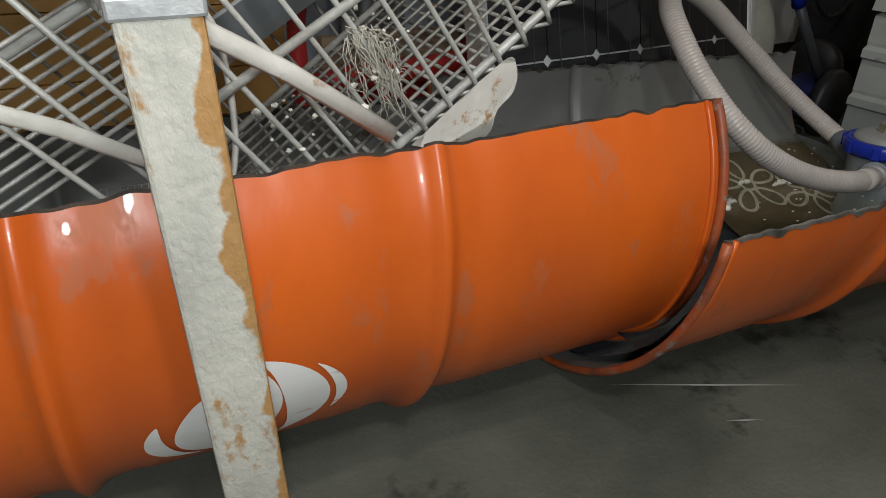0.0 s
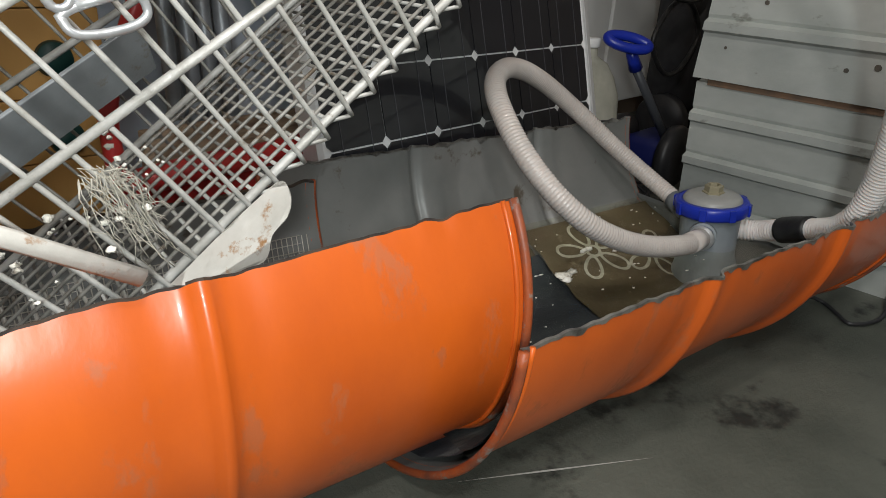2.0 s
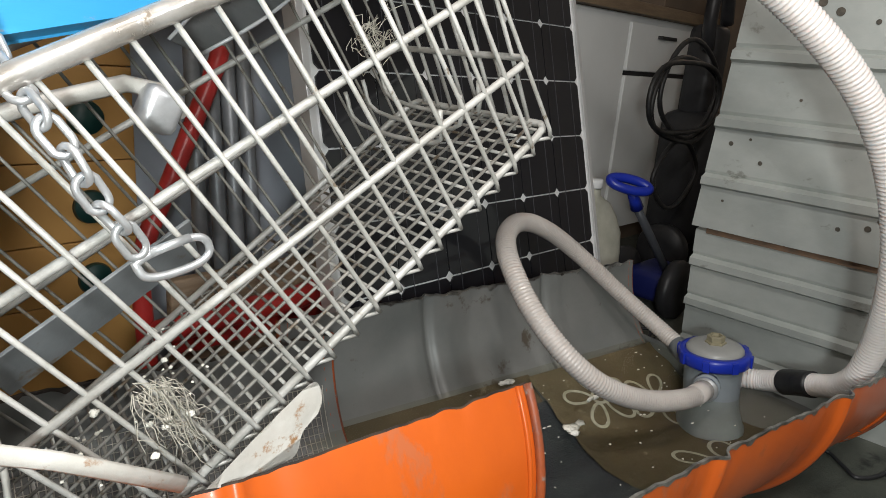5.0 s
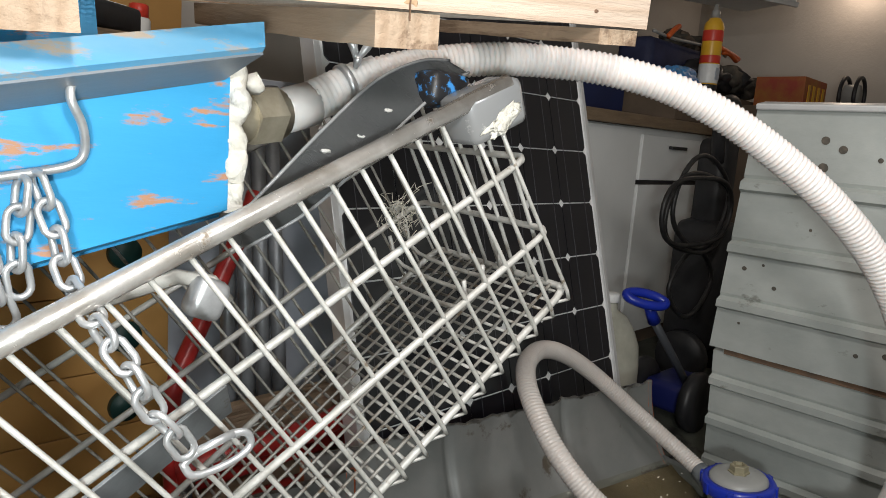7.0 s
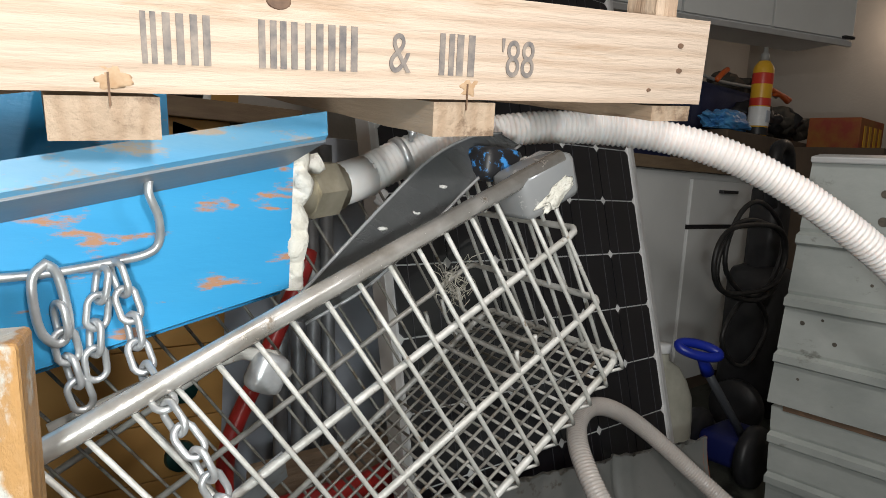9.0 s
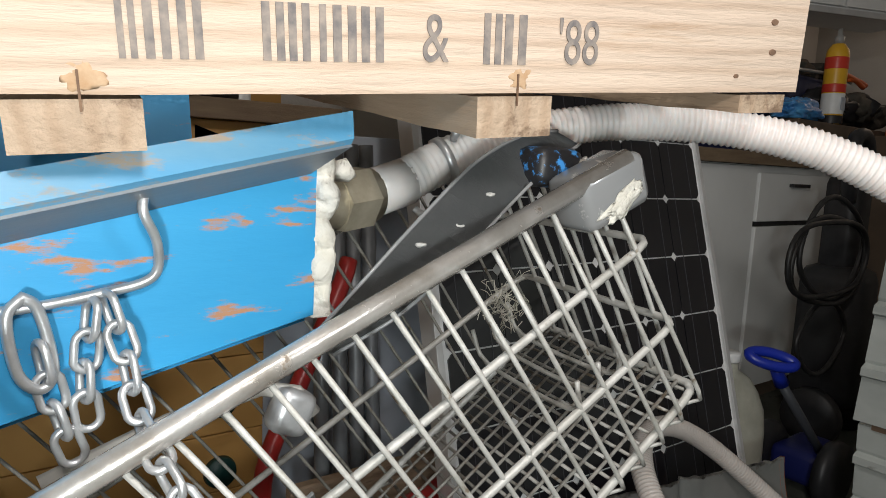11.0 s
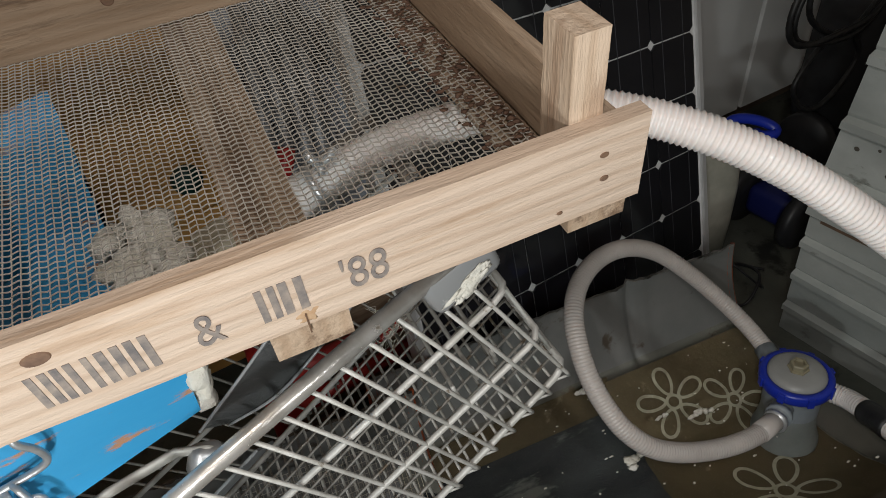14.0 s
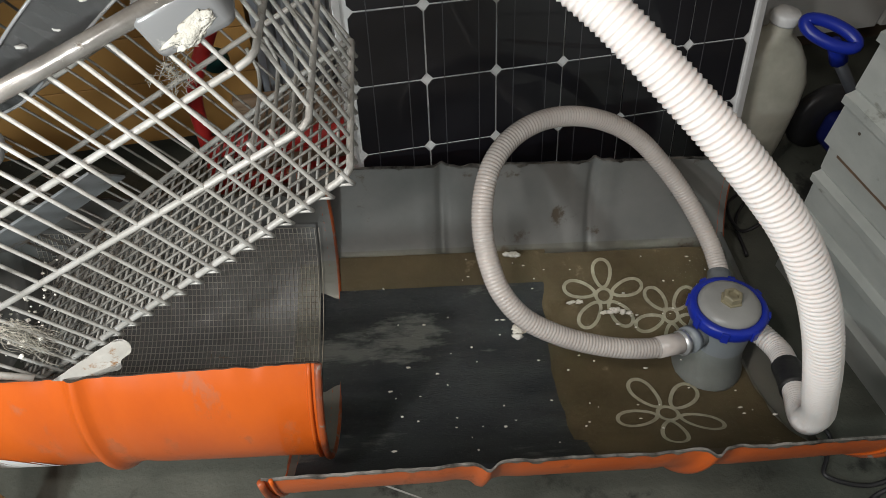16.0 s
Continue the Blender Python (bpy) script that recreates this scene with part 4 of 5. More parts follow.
part("fold_plate", box(bmesh.new(), (-0.11, -0.002, -0.034), (0.10, 0.002, 0.034), 0.001, Matrix.Translation((-1.21, -0.20, 0.435)) @ Matrix.Rotation(math.radians(-30), 4, "Y") @ Matrix.Rotation(math.radians(35), 4, "X")), FLAP, basket, "scuffed grey plastic flap strip", smooth=False)

# fibre clump, foam bits inside the basket
bm = bmesh.new()
for k in range(55):
    p = Vector((-1.262 + 0.03 * rng.random(), -0.388 + 0.02 * rng.random(), 0.425 + 0.012 * rng.random()))
    pts = [p]
    for q in range(6):
        p = p + Vector((0.005 + 0.007 * rng.uniform(-1, 1), 0.004 * rng.uniform(-1, 1), -0.0085 + 0.008 * rng.uniform(-1, 1)))
        pts.append(p)
    tube(bm, pts, 0.00022 + 0.00022 * rng.random(), 4)
tagged(part("fibre_clump", bm, FIBRE), "tangle of dry pale fibres caught in the wire", "fibre clump", kind="stuff")
bm = bmesh.new()
for k in range(40):
    p = Vector((-0.985, -0.30, 0.69)) + Vector((0.014 * rng.uniform(-1, 1), 0.01 * rng.uniform(-1, 1), 0.018 * rng.uniform(-1, 1)))
    pts = [p]
    for q in range(6):
        p = p + Vector((0.008 * rng.uniform(-1, 1), 0.006 * rng.uniform(-1, 1), 0.009 * rng.uniform(-1, 1)))
        pts.append(p)
    tube(bm, pts, 0.0004, 4)
tagged(part("fibre_clump", bm, FIBRE), "small knot of dry fibres on the wire", "fibre clump", kind="stuff")
for k in range(44):
    t = rng.random()
    p = Vector((-1.30 + 0.11 * t, -0.385 + 0.10 * rng.random(), 0.325 + 0.10 * t + 0.03 * rng.random()))
    s = 0.001 + 0.0025 * rng.random() ** 2
    tagged(part("foam_bit", blob(bmesh.new(), p, (s * 1.3, s, s), k, 0.7, 2), FOAM), "crumbled off-white foam bit stuck on the wire", "foam bit", "foam bits")

# ---------------------------------------------------------------- wooden crate
M_C = Matrix.Translation((-0.85, -0.48, 0.887)) @ Matrix.Rotation(math.radians(-10.2), 4, "Z") @ Matrix.Rotation(math.radians(7.0), 4, "X") @ Matrix.Rotation(math.radians(-5.2), 4, "Y")
crate = thing("wooden_crate", "pale pine bulb crate with a wire mesh bottom", "crate", M_C)
CL, CW, CH, CT = 0.75, 0.5, 0.076, 0.014


def plank(name, lo, hi, material, label="", seed=0, along=0):
    bm = bmesh.new()
    n = 40
    ends = []
    o1, o2 = [i for i in range(3) if i != along]
    for i in range(n + 1):
        t = i / n
        ring = []
        for a, b in ((0, 0), (1, 0), (1, 1), (0, 1)):
            p = [0, 0, 0]
            p[along] = lo[along] + (hi[along] - lo[along]) * t
            p[o1] = (lo[o1], hi[o1])[a]
            p[o2] = (lo[o2], hi[o2])[b] + 0.0012 * noise.noise((t * 9, seed, b))
            ring.append(bm.verts.new(p))
        ends.append(ring)
    for A, B in zip(ends, ends[1:]):
        for k in range(4):
            bm.faces.new((A[k], A[(k + 1) % 4], B[(k + 1) % 4], B[k]))
    bm.faces.new(ends[0])
    bm.faces.new(ends[-1])
    es = [e for e in bm.edges if len(e.link_faces) == 2 and e.calc_face_angle(0) > 0.8]
    bmesh.ops.bevel(bm, geom=es, offset=0.0012, segments=1, affect="EDGES")
    return part(name, bm, material, crate, label, smooth=False)


front = plank("front_board", (-CL, 0, 0), (0, CT, CH), PINE, "pale grained pine board with worn grey lettering", 1)
plank("back_board", (-CL, CW - CT, 0), (0, CW, CH), PINE_OLD, "weathered knotty pine board", 2)
for x in (-0.03, -CL + 0.016):
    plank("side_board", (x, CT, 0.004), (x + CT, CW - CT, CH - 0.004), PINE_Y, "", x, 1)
for x in (-0.058, -CL + 0.031):
    for y in (CT, CW - CT - 0.036):
        plank("corner_post", (x, y, 0.002), (x + 0.027, y + 0.036, CH + 0.066), PINE_POST, "square stacking post", y, 2)
for x, w, h in ((-0.035, 0.05, 0.016), (-0.263, 0.056, 0.028), (-0.515, 0.062, 0.028), (-0.725, 0.05, 0.016)):
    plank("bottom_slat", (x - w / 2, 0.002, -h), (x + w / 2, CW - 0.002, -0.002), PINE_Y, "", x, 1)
bm = bmesh.new()
nx, ny = 104, 70
for i in range(nx):
    x = -0.71 + 0.67 * i / (nx - 1)
    z = 0.0012
    box(bm, (x - 0.00045, CT, z), (x + 0.00045, CW - CT, z + 0.0009))
for j in range(ny):
    y = CT + 0.004 + (CW - 2 * CT - 0.008) * j / (ny - 1)
    prev = None
    for i in range(nx + 1):
        x, yy = -0.713 + 0.68 * i / nx, y + (0.0013 if i % 2 else -0.0013)
        ring = [bm.verts.new((x, yy + dy, 0.0020 + dz)) for dy, dz in ((-0.00045, 0), (0.00045, 0), (0.00045, 0.0009), (-0.00045, 0.0009))]
        if prev:
            for q in range(4):
                bm.faces.new((prev[q], prev[(q + 1) % 4], ring[(q + 1) % 4], ring[q]))
        prev = ring
mesh_part = part("wire_mesh", bm, MESH, crate, "rust-tinged fine wire mesh", smooth=False)
tagged(mesh_part, kind="stuff")
bm = bmesh.new()
for k in range(420):
    y = CT + 0.01 + (CW - 2 * CT - 0.02) * rng.random()
    s = 0.0008 + 0.0018 * rng.random() ** 2
    blob(bm, (-0.034 - 0.05 * rng.random() ** 1.6, y, 0.0035), (s * 1.9, s * 1.5, 0.001), k, 0.6, 1)
dirt = part("dried_dirt", bm, mat("brown_dirt", (0.09, 0.05, 0.035), 0.9, colour2=(0.2, 0.12, 0.08), scale=60), crate, "brown dried dirt on the mesh")
tagged(dirt, kind="stuff")
# worn stencil: plain bars for the name, and the year
LETTERS = ((-0.4928, -0.4839), (-0.4805, -0.4682), (-0.4647, -0.4527), (-0.423, -0.411), (-0.4089, -0.3971), (-0.3925, -0.3877), (-0.3844, -0.3706), (-0.3679, -0.3543), (-0.2893, -0.2764), (-0.2744, -0.2582))
for x0, x1 in LETTERS:
    w = x1 - x0
    for u0, u1 in ((0.0, 0.36), (0.62, 0.98)) if w > 0.006 else ((0.1, 0.9),):
        box_part("stamp_bar", (x0 + w * u0, -0.0006, 0.0175), (x0 + w * u1, 0.001, 0.0475), STAMP, front, "", 0)
for body, x in (("&", -0.331), ("'88", -0.2355)):
    cu = bpy.data.curves.new("stamp", "FONT")
    cu.body, cu.size, cu.extrude = body, 0.040, 0.0004
    tmp = new("stamp_text", cu)
    dg = bpy.context.evaluated_depsgraph_get()
    me = bpy.data.meshes.new_from_object(tmp.evaluated_get(dg))
    bpy.data.objects.remove(tmp)
    me.materials.clear()
    me.materials.append(STAMP)
    o = new("stamp_text", me)
    o.parent = front
    o.matrix_basis = Matrix.Translation((x, -0.0006, 0.0185)) @ Matrix.Rotation(math.pi / 2, 4, "X") @ Matrix.Diagonal((0.72, 1, 1, 1))
for x, z, rx, rz in ((-0.2635, 0.004, 0.012, 0.007), (-0.512, 0.004, 0.014, 0.008)):
    part("rust_stain", blob(bmesh.new(), (x + 0.002, 0.0006, z + 0.005), (rx * 0.9, 0.0009, rz * 1.1), x * 90, 0.45, 4), RUST, front)
    box_part("nail", (x - 0.0006, -0.001, -0.008), (x + 0.0006, 0.0, 0.012), STAPLE, front, "rusty staple", 0)
for x, z, r in ((-0.4095, 0.0595, 0.0066), (-0.036, 0.052, 0.003), (-0.034, 0.03, 0.003), (-0.07, 0.012, 0.002)):
    bm = bmesh.new()
    bmesh.ops.create_cone(bm, cap_ends=True, segments=18, radius1=r, radius2=r * 0.9, depth=0.0008, matrix=Matrix.Translation((x, -0.0004, z)) @ Matrix.Rotation(math.pi / 2, 4, "X") @ Matrix.Diagonal((1.25, 0.8, 1, 1)))
    part("knot", bm, KNOT, front, smooth=False)
for x, z in ((-0.33, 0.042), (-0.09, 0.04)):
    bm = bmesh.new()
    bmesh.ops.create_cone(bm, cap_ends=True, segments=18, radius1=0.007, radius2=0.006, depth=0.0008, matrix=Matrix.Translation((x, CW - CT - 0.0004, z)) @ Matrix.Rotation(math.pi / 2, 4, "X"))
    part("knot", bm, KNOT, crate, smooth=False)

# ---------------------------------------------------------------- post with clamp
post = thing("steel_post", "square post with flaking white paint and rust", "post")
pb, pt = Vector((-1.376, -0.460, 0.0)), Vector((-1.424, -0.432, 0.712))
ax = (pt - pb).normalized()
pm = Matrix.Translation(pb) @ ax.to_track_quat("Z", "Y").to_matrix().to_4x4() @ Matrix.Rotation(math.radians(12), 4, "Z")
bm = bmesh.new()
box(bm, (-0.0215, -0.0215, 0), (0.0215, 0.0215, (pt - pb).length), 0.003)
part("tube", bm, POST_PAINT, post, smooth=False).matrix_basis = pm
cz = 0.472
bm = bmesh.new()
box(bm, (-0.0235, -0.0235, cz - 0.006), (0.0235, 0.0235, cz + 0.006), 0.002)
part("clamp_band", bm, ZINC, post, "shiny zinc clamp band", smooth=False).matrix_basis = pm
part("clamp_screw", tube(bmesh.new(), [(-0.033, -0.031, cz), (-0.033, -0.026, cz), (-0.033, -0.010, cz)], [0.0075, 0.0085, 0.0055], 14), ZINC, post, "domed clamp screw").matrix_basis = pm
part("clamp_ear", box(bmesh.new(), (-0.042, -0.022, cz - 0.006), (-0.0225, -0.019, cz + 0.006), 0.001), ZINC, post, "folded clamp ear", smooth=False).matrix_basis = pm

# ---------------------------------------------------------------- grey dropside boards
DL = math.radians(-10.2)


def dropside(label, z0, z1, edge0, edge1, ribs):
    root = thing("aluminium_board", label, "board", Matrix.Translation((0.07, 0, 0)) @ Matrix.Rotation(DL, 4, "Y"), "aluminium boards")
    bm = bmesh.new()
    verts = []
    zs = [(z0, 0.0)]
    for r in ribs:
        zs += [(r - 0.016, 0.0), (r - 0.008, -0.012), (r + 0.008, -0.012), (r + 0.012, 0.004), (r + 0.020, 0.0)]
    zs.append((z1, 0.0))
    for z, dx in zs:
        t = (z - z0) / (z1 - z0)
        y1 = edge0 + (edge1 - edge0) * t
        verts.append([bm.verts.new((dx, -1.5 + (y1 + 1.5) * k / 30, z + 0.001 * noise.noise((k, z * 9, 3)))) for k in range(31)])
    for A, B in zip(verts, verts[1:]):
        for k in range(30):
            bm.faces.new((A[k], A[k + 1], B[k + 1], B[k]))
    bmesh.ops.recalc_face_normals(bm, faces=bm.faces)
    bmesh.ops.solidify(bm, geom=bm.faces[:], thickness=-0.025)
    part("ribbed_sheet", bm, BOARD_ALU, root, "weathered grey ribbed aluminium", smooth=False)
    return root


HOLE = mat("dirty_hole", (0.06, 0.055, 0.045), 0.8, colour2=(0.12, 0.1, 0.08), scale=90)
lower = dropside("weathered grey ribbed aluminium board on the floor", 0.0, 0.362, -0.235, -0.245, (0.085, 0.19, 0.29))
upper = dropside("weathered grey ribbed aluminium board stacked upright", 0.372, 0.885, -0.24, -0.305, (0.48, 0.605, 0.735))
upper.matrix_basis = Matrix.Translation((-0.012, 0, 0)) @ upper.matrix_basis
for z, y0, y1 in ((0.367, -0.27, -1.4),):
    box_part("rust_strip", (-0.004, y1, z - 0.008), (0.004, y0, z + 0.006), mat("rusty_strip", (0.17, 0.1, 0.06), 0.8, colour2=(0.1, 0.07, 0.05), scale=30), lower, "rusty joint strip", 0)
for y, z, r in ((-0.364, 0.531, 0.006), (-0.568, 0.442, 0.008), (-0.303, 0.562, 0.0065), (-0.585, 0.46, 0.007), (-0.34, 0.575, 0.004), (-0.43, 0.83, 0.010), (-0.46, 0.815, 0.010), (-0.43, 0.78, 0.012), (-0.52, 0.80, 0.006), (-0.6, 0.5, 0.006), (-0.42, 0.66, 0.004), (-0.30, 0.44, 0.004), (-0.52, 0.43, 0.006)):
    bm = bmesh.new()
    bmesh.ops.create_cone(bm, cap_ends=True, segments=14, radius1=r * 0.75, radius2=r * 0.5, depth=0.0015, matrix=Matrix.Translation((-0.0008, y, z)) @ Matrix.Rotation(math.pi / 2, 4, "Y"))
    part("hole", bm, HOLE, upper, "dark rusty hole", smooth=False)
box_part("top_rail", (-0.012, -1.5, 0.883), (0.03, -0.305, 0.895), ALU, upper, "bright top edge", 0.003)

# ---------------------------------------------------------------- white cabinets behind
cab = thing("base_cabinet", "white base cabinet with drawer and worn worktop", "cabinet")
box_part("carcass", (0.34, 0.44, 0.08), (1.9, 1.05, 0.86), WHITE, cab)
box_part("plinth", (0.36, 0.49, 0.0), (1.88, 1.05, 0.08), CARD, cab, "dark recessed plinth")
box_part("side_panel", (0.345, 0.424, 0.085), (0.775, 0.4395, 0.855), WHITE, cab)
drw = box_part("drawer", (0.785, 0.418, 0.672), (1.36, 0.4395, 0.835), WHITE, cab)
box_part("door", (0.785, 0.418, 0.09), (1.36, 0.4395, 0.655), WHITE, cab)
box_part("door", (1.37, 0.418, 0.09), (1.89, 0.4395, 0.835), WHITE, cab)
box_part("drawer_gap", (0.782, 0.425, 0.656), (1.362, 0.4398, 0.671), BLACK, cab, "dark gap", 0)
box_part("handle", (0.98, 0.40, 0.79), (1.1, 0.418, 0.802), BLACK, drw, "dark bar handle")
tagged(box_part("worktop", (0.32, 0.39, 0.8605), (1.92, 1.06, 0.90), BROWN_WOOD), "worn dark worktop on the white cabinet", "worktop")

# things on the worktop
toolbox = thing("tool_case", "dark blue tool case on the worktop", "case")
box_part("body", (0.55, 0.60, 0.9005), (0.93, 0.9, 1.02), mat("navy_plastic", (0.015, 0.025, 0.09), 0.45), toolbox, "", 0.01)
box_part("lid", (0.545, 0.595, 1.021), (0.935, 0.905, 1.05), mat("navy_lid", (0.02, 0.035, 0.12), 0.4), toolbox, "", 0.008)
tray2 = thing("carton", "dark cardboard tray with odds and ends", "carton")
box_part("body", (0.95, 0.395, 0.9005), (1.75, 0.75, 1.025), CARD, tray2, "", 0.004)
can = thing("foam_can", "yellow and red aerosol foam can", "aerosol can", pose(1.254, 0.43, 1.0255) @ Matrix.Scale(1.2, 4))
part("body", lathe(bmesh.new(), [(0.030, 0), (0.0325, 0.004), (0.0325, 0.21), (0.030, 0.222), (0.02, 0.236), (0.018, 0.24)], 24), YELLOW, can)
part("red_band", lathe(bmesh.new(), [(0.0329, 0.095), (0.0331, 0.097), (0.0331, 0.118), (0.0329, 0.12)], 24), REDLABEL, can, "red band")
part("red_top", lathe(bmesh.new(), [(0.0329, 0.165), (0.0331, 0.167), (0.0331, 0.198), (0.0329, 0.2)], 24), REDLABEL, can, "red brand bar")
part("picture_band", lathe(bmesh.new(), [(0.0329, 0.03), (0.0331, 0.032), (0.0331, 0.09), (0.0329, 0.092)], 24), BACKSHEET, can, "pale picture band")
part("white_patch", box(bmesh.new(), (-0.018, -0.0345, 0.042), (0.008, -0.0325, 0.08), 0), GREYBLUE, can, "grey picture patch", smooth=False)
part("base_band", lathe(bmesh.new(), [(0.0329, 0.001), (0.0331, 0.003), (0.0331, 0.024), (0.0329, 0.026)], 24), BLACK, can, "black base band")
part("nozzle", lathe(bmesh.new(), [(0.014, 0.24), (0.014, 0.262), (0.008, 0.266), (0.006, 0.285)], 14), PUMP_LID, can, "grey nozzle")
bm = blob(bmesh.new(), (1.02, 0.44, 1.055), (0.15, 0.05, 0.045), 3, 0.35, 5)
for v in bm.verts:
    v.co += Vector((0, 0.3, 1)) * 0.010 * noise.noise(v.co * 24)
    v.co.z = max(v.co.z, 1.0262)
tagged(part("plastic_bag", bm, BLUE_BAG), "crumpled blue plastic bag on the carton", "bag")
NAVY = mat("navy_cloth", (0.012, 0.016, 0.05), 0.7, colour2=(0.025, 0.03, 0.08), scale=12, bump=0.4)
DRAB = mat("drab_cloth", (0.045, 0.042, 0.035), 0.85, colour2=(0.09, 0.08, 0.065), scale=14, bump=0.5)
rags = thing("rag_heap", "dark heap of rags and gloves on the carton", "rags")
for k in range(9):
    part("rag", blob(bmesh.new(), (1.39 + 0.055 * k, 0.52 + 0.05 * rng.random(), 1.09 + 0.05 * rng.random()), (0.085, 0.07, 0.055), k + 20, 0.6, 3), DRAB if k % 3 else BLACK, rags)
bag = thing("tool_bag", "open navy tool bag with orange-handled tools", "tool bag")
part("body", box(bmesh.new(), (1.02, 0.56, 1.0255), (1.66, 0.72, 1.225), 0.03), NAVY, bag)
part("rim", tube(bmesh.new(), catmull([(1.0, 0.55, 1.235), (1.15, 0.545, 1.228), (1.35, 0.54, 1.235), (1.55, 0.54, 1.24), (1.69, 0.56, 1.23)], 6), 0.007, 8), PUMP_LID, bag, "pale bag rim")
for (ax_, az_), (bx_, bz_) in (((1.09, 1.225), (1.16, 1.275)), ((1.56, 1.25), (1.74, 1.215)), ((1.6, 1.235), (1.76, 1.225))):
    tl = thing("pliers", "orange-handled pliers sticking out of the bag", "pliers", None, "pliers")
    part("grip", tube(bmesh.new(), catmull([(ax_, 0.535, az_), ((ax_ + bx_) / 2, 0.53, (az_ + bz_) / 2 + 0.006), (bx_, 0.53, bz_)], 5), 0.011, 10), mat("orange_grip", (0.6, 0.11, 0.02), 0.45), tl)
for k in range(5):
    part("rag", blob(bmesh.new(), (1.30 + 0.075 * k, 0.62, 1.245 + 0.012 * rng.random()), (0.07, 0.05, 0.03), k + 60, 0.7, 3), CARD if k % 2 else DRAB, rags)
box_part("crate_box", (1.62, 0.18, 1.0005), (1.9, 0.38, 1.13), mat("red_carton", (0.3, 0.05, 0.03), 0.6, colour2=(0.35, 0.16, 0.03), scale=12), None)
tagged(bpy.data.objects["crate_box"], "red and yellow cardboard carton", "carton")
for k in range(4):
    box_part("yellow_stripe", (1.66 + 0.06 * k, 0.1765, 1.012), (1.685 + 0.06 * k, 0.1795, 1.10), YELLOW, bpy.data.objects["crate_box"], "yellow printed stripe", 0)
box_part("side_table", (1.5, 0.05, 0.0), (2.2, 0.385, 1.0), CARD, None)
tagged(bpy.data.objects["side_table"], "dark wooden stand beside the cabinet", "stand")
reel = thing("cable_reel", "black cable reel standing on the dark stand", "cable reel", pose(2.06, 0.12, 1.0905))
for y in (-0.03, 0.03):
    part("rim", tube(bmesh.new(), [(0.082 * math.cos(2 * math.pi * k / 28), y, 0.082 * math.sin(2 * math.pi * k / 28)) for k in range(28)], 0.009, 8, True), BLACK, reel)
part("drum", lathe(bmesh.new(), [(0.05, -0.03), (0.052, -0.026), (0.052, 0.026), (0.05, 0.03)], 24, Matrix.Rotation(math.pi / 2, 4, "X")), PUMP_LID, reel, "grey reel core")
wallcab = thing("wall_cabinet", "white wall cupboard above the worktop", "cabinet", Matrix.Translation((1.25, 0.66, 1.5)) @ Matrix.Rotation(math.radians(-22.2), 4, "Z"))
box_part("carcass", (-0.62, 0.02, 0.004), (0.77, 0.33, 0.72), WHITE, wallcab)
for x0 in (-0.62, -0.155, 0.31):
    box_part("door", (x0 + 0.003, 0.0, 0.012), (x0 + 0.457, 0.0185, 0.715), WHITE, wallcab)
box_part("light_rail", (-0.62, 0.004, -0.02), (0.77, 0.02, 0.0035), ALU, wallcab, "grey lower rail")
box_part("handle", (0.70, -0.02, 0.008), (0.76, -0.001, 0.02), BLACK, wallcab, "dark bar handle")
wall_lamp = thing("wall_lamp", "small warm wall lamp beside the cupboard", "lamp", pose(2.42, 0.25, 1.70))
part("back_plate", lathe(bmesh.new(), [(0.045, 0.0), (0.05, 0.004), (0.05, 0.014), (0.02, 0.02)], 20, Matrix.Translation((0.08, 0, 0)) @ Matrix.Rotation(-math.pi / 2, 4, "Y")), ALU, wall_lamp)
part("arm", tube(bmesh.new(), [(0.065, 0, 0), (0.0, 0, 0.02)], 0.008, 8), ALU, wall_lamp)
bulb_mat = mat("warm_bulb", (0.9, 0.75, 0.55), 0.4)
bulb_mat.node_tree.nodes["Principled BSDF"].inputs["Emission Color"].default_value = (1.0, 0.75, 0.5, 1)
bulb_mat.node_tree.nodes["Principled BSDF"].inputs["Emission Strength"].default_value = 12.0
part("bulb", blob(bmesh.new(), (-0.01, 0, 0.0), (0.026, 0.026, 0.032), 1, 0.0, 3), bulb_mat, wall_lamp, "glowing warm bulb")

# canister behind the solar panel
jug = thing("canister", "cloudy white plastic canister beside the solar panel", "canister", pose(0.13, 0.10, 0.0, 0, 0, -8))
bm = bmesh.new()
rows = []
for z, w, d in ((0.0, 0.084, 0.064), (0.012, 0.094, 0.074), (0.10, 0.096, 0.076), (0.20, 0.094, 0.074), (0.255, 0.088, 0.070), (0.30, 0.070, 0.058), (0.335, 0.046, 0.044), (0.352, 0.026, 0.026), (0.372, 0.024, 0.024)):
    ring = []
    for k in range(32):
        t = 2 * math.pi * k / 32
        c, sn = math.cos(t), math.sin(t)
        e = 0.5 if z < 0.34 else 1.0
        ring.append(bm.verts.new((w * math.copysign(abs(c) ** e, c), d * math.copysign(abs(sn) ** e, sn), z)))
    rows.append(ring)
for A, B in zip(rows, rows[1:]):
    for k in range(32):
        bm.faces.new((A[k], A[(k + 1) % 32], B[(k + 1) % 32], B[k]))
bm.faces.new(rows[0])
bm.faces.new(rows[-1])
part("body", bm, JUG, jug)
part("cap", lathe(bmesh.new(), [(0.028, 0.373), (0.029, 0.376), (0.029, 0.392), (0.026, 0.396)], 24), BACKSHEET, jug, "white screw cap")

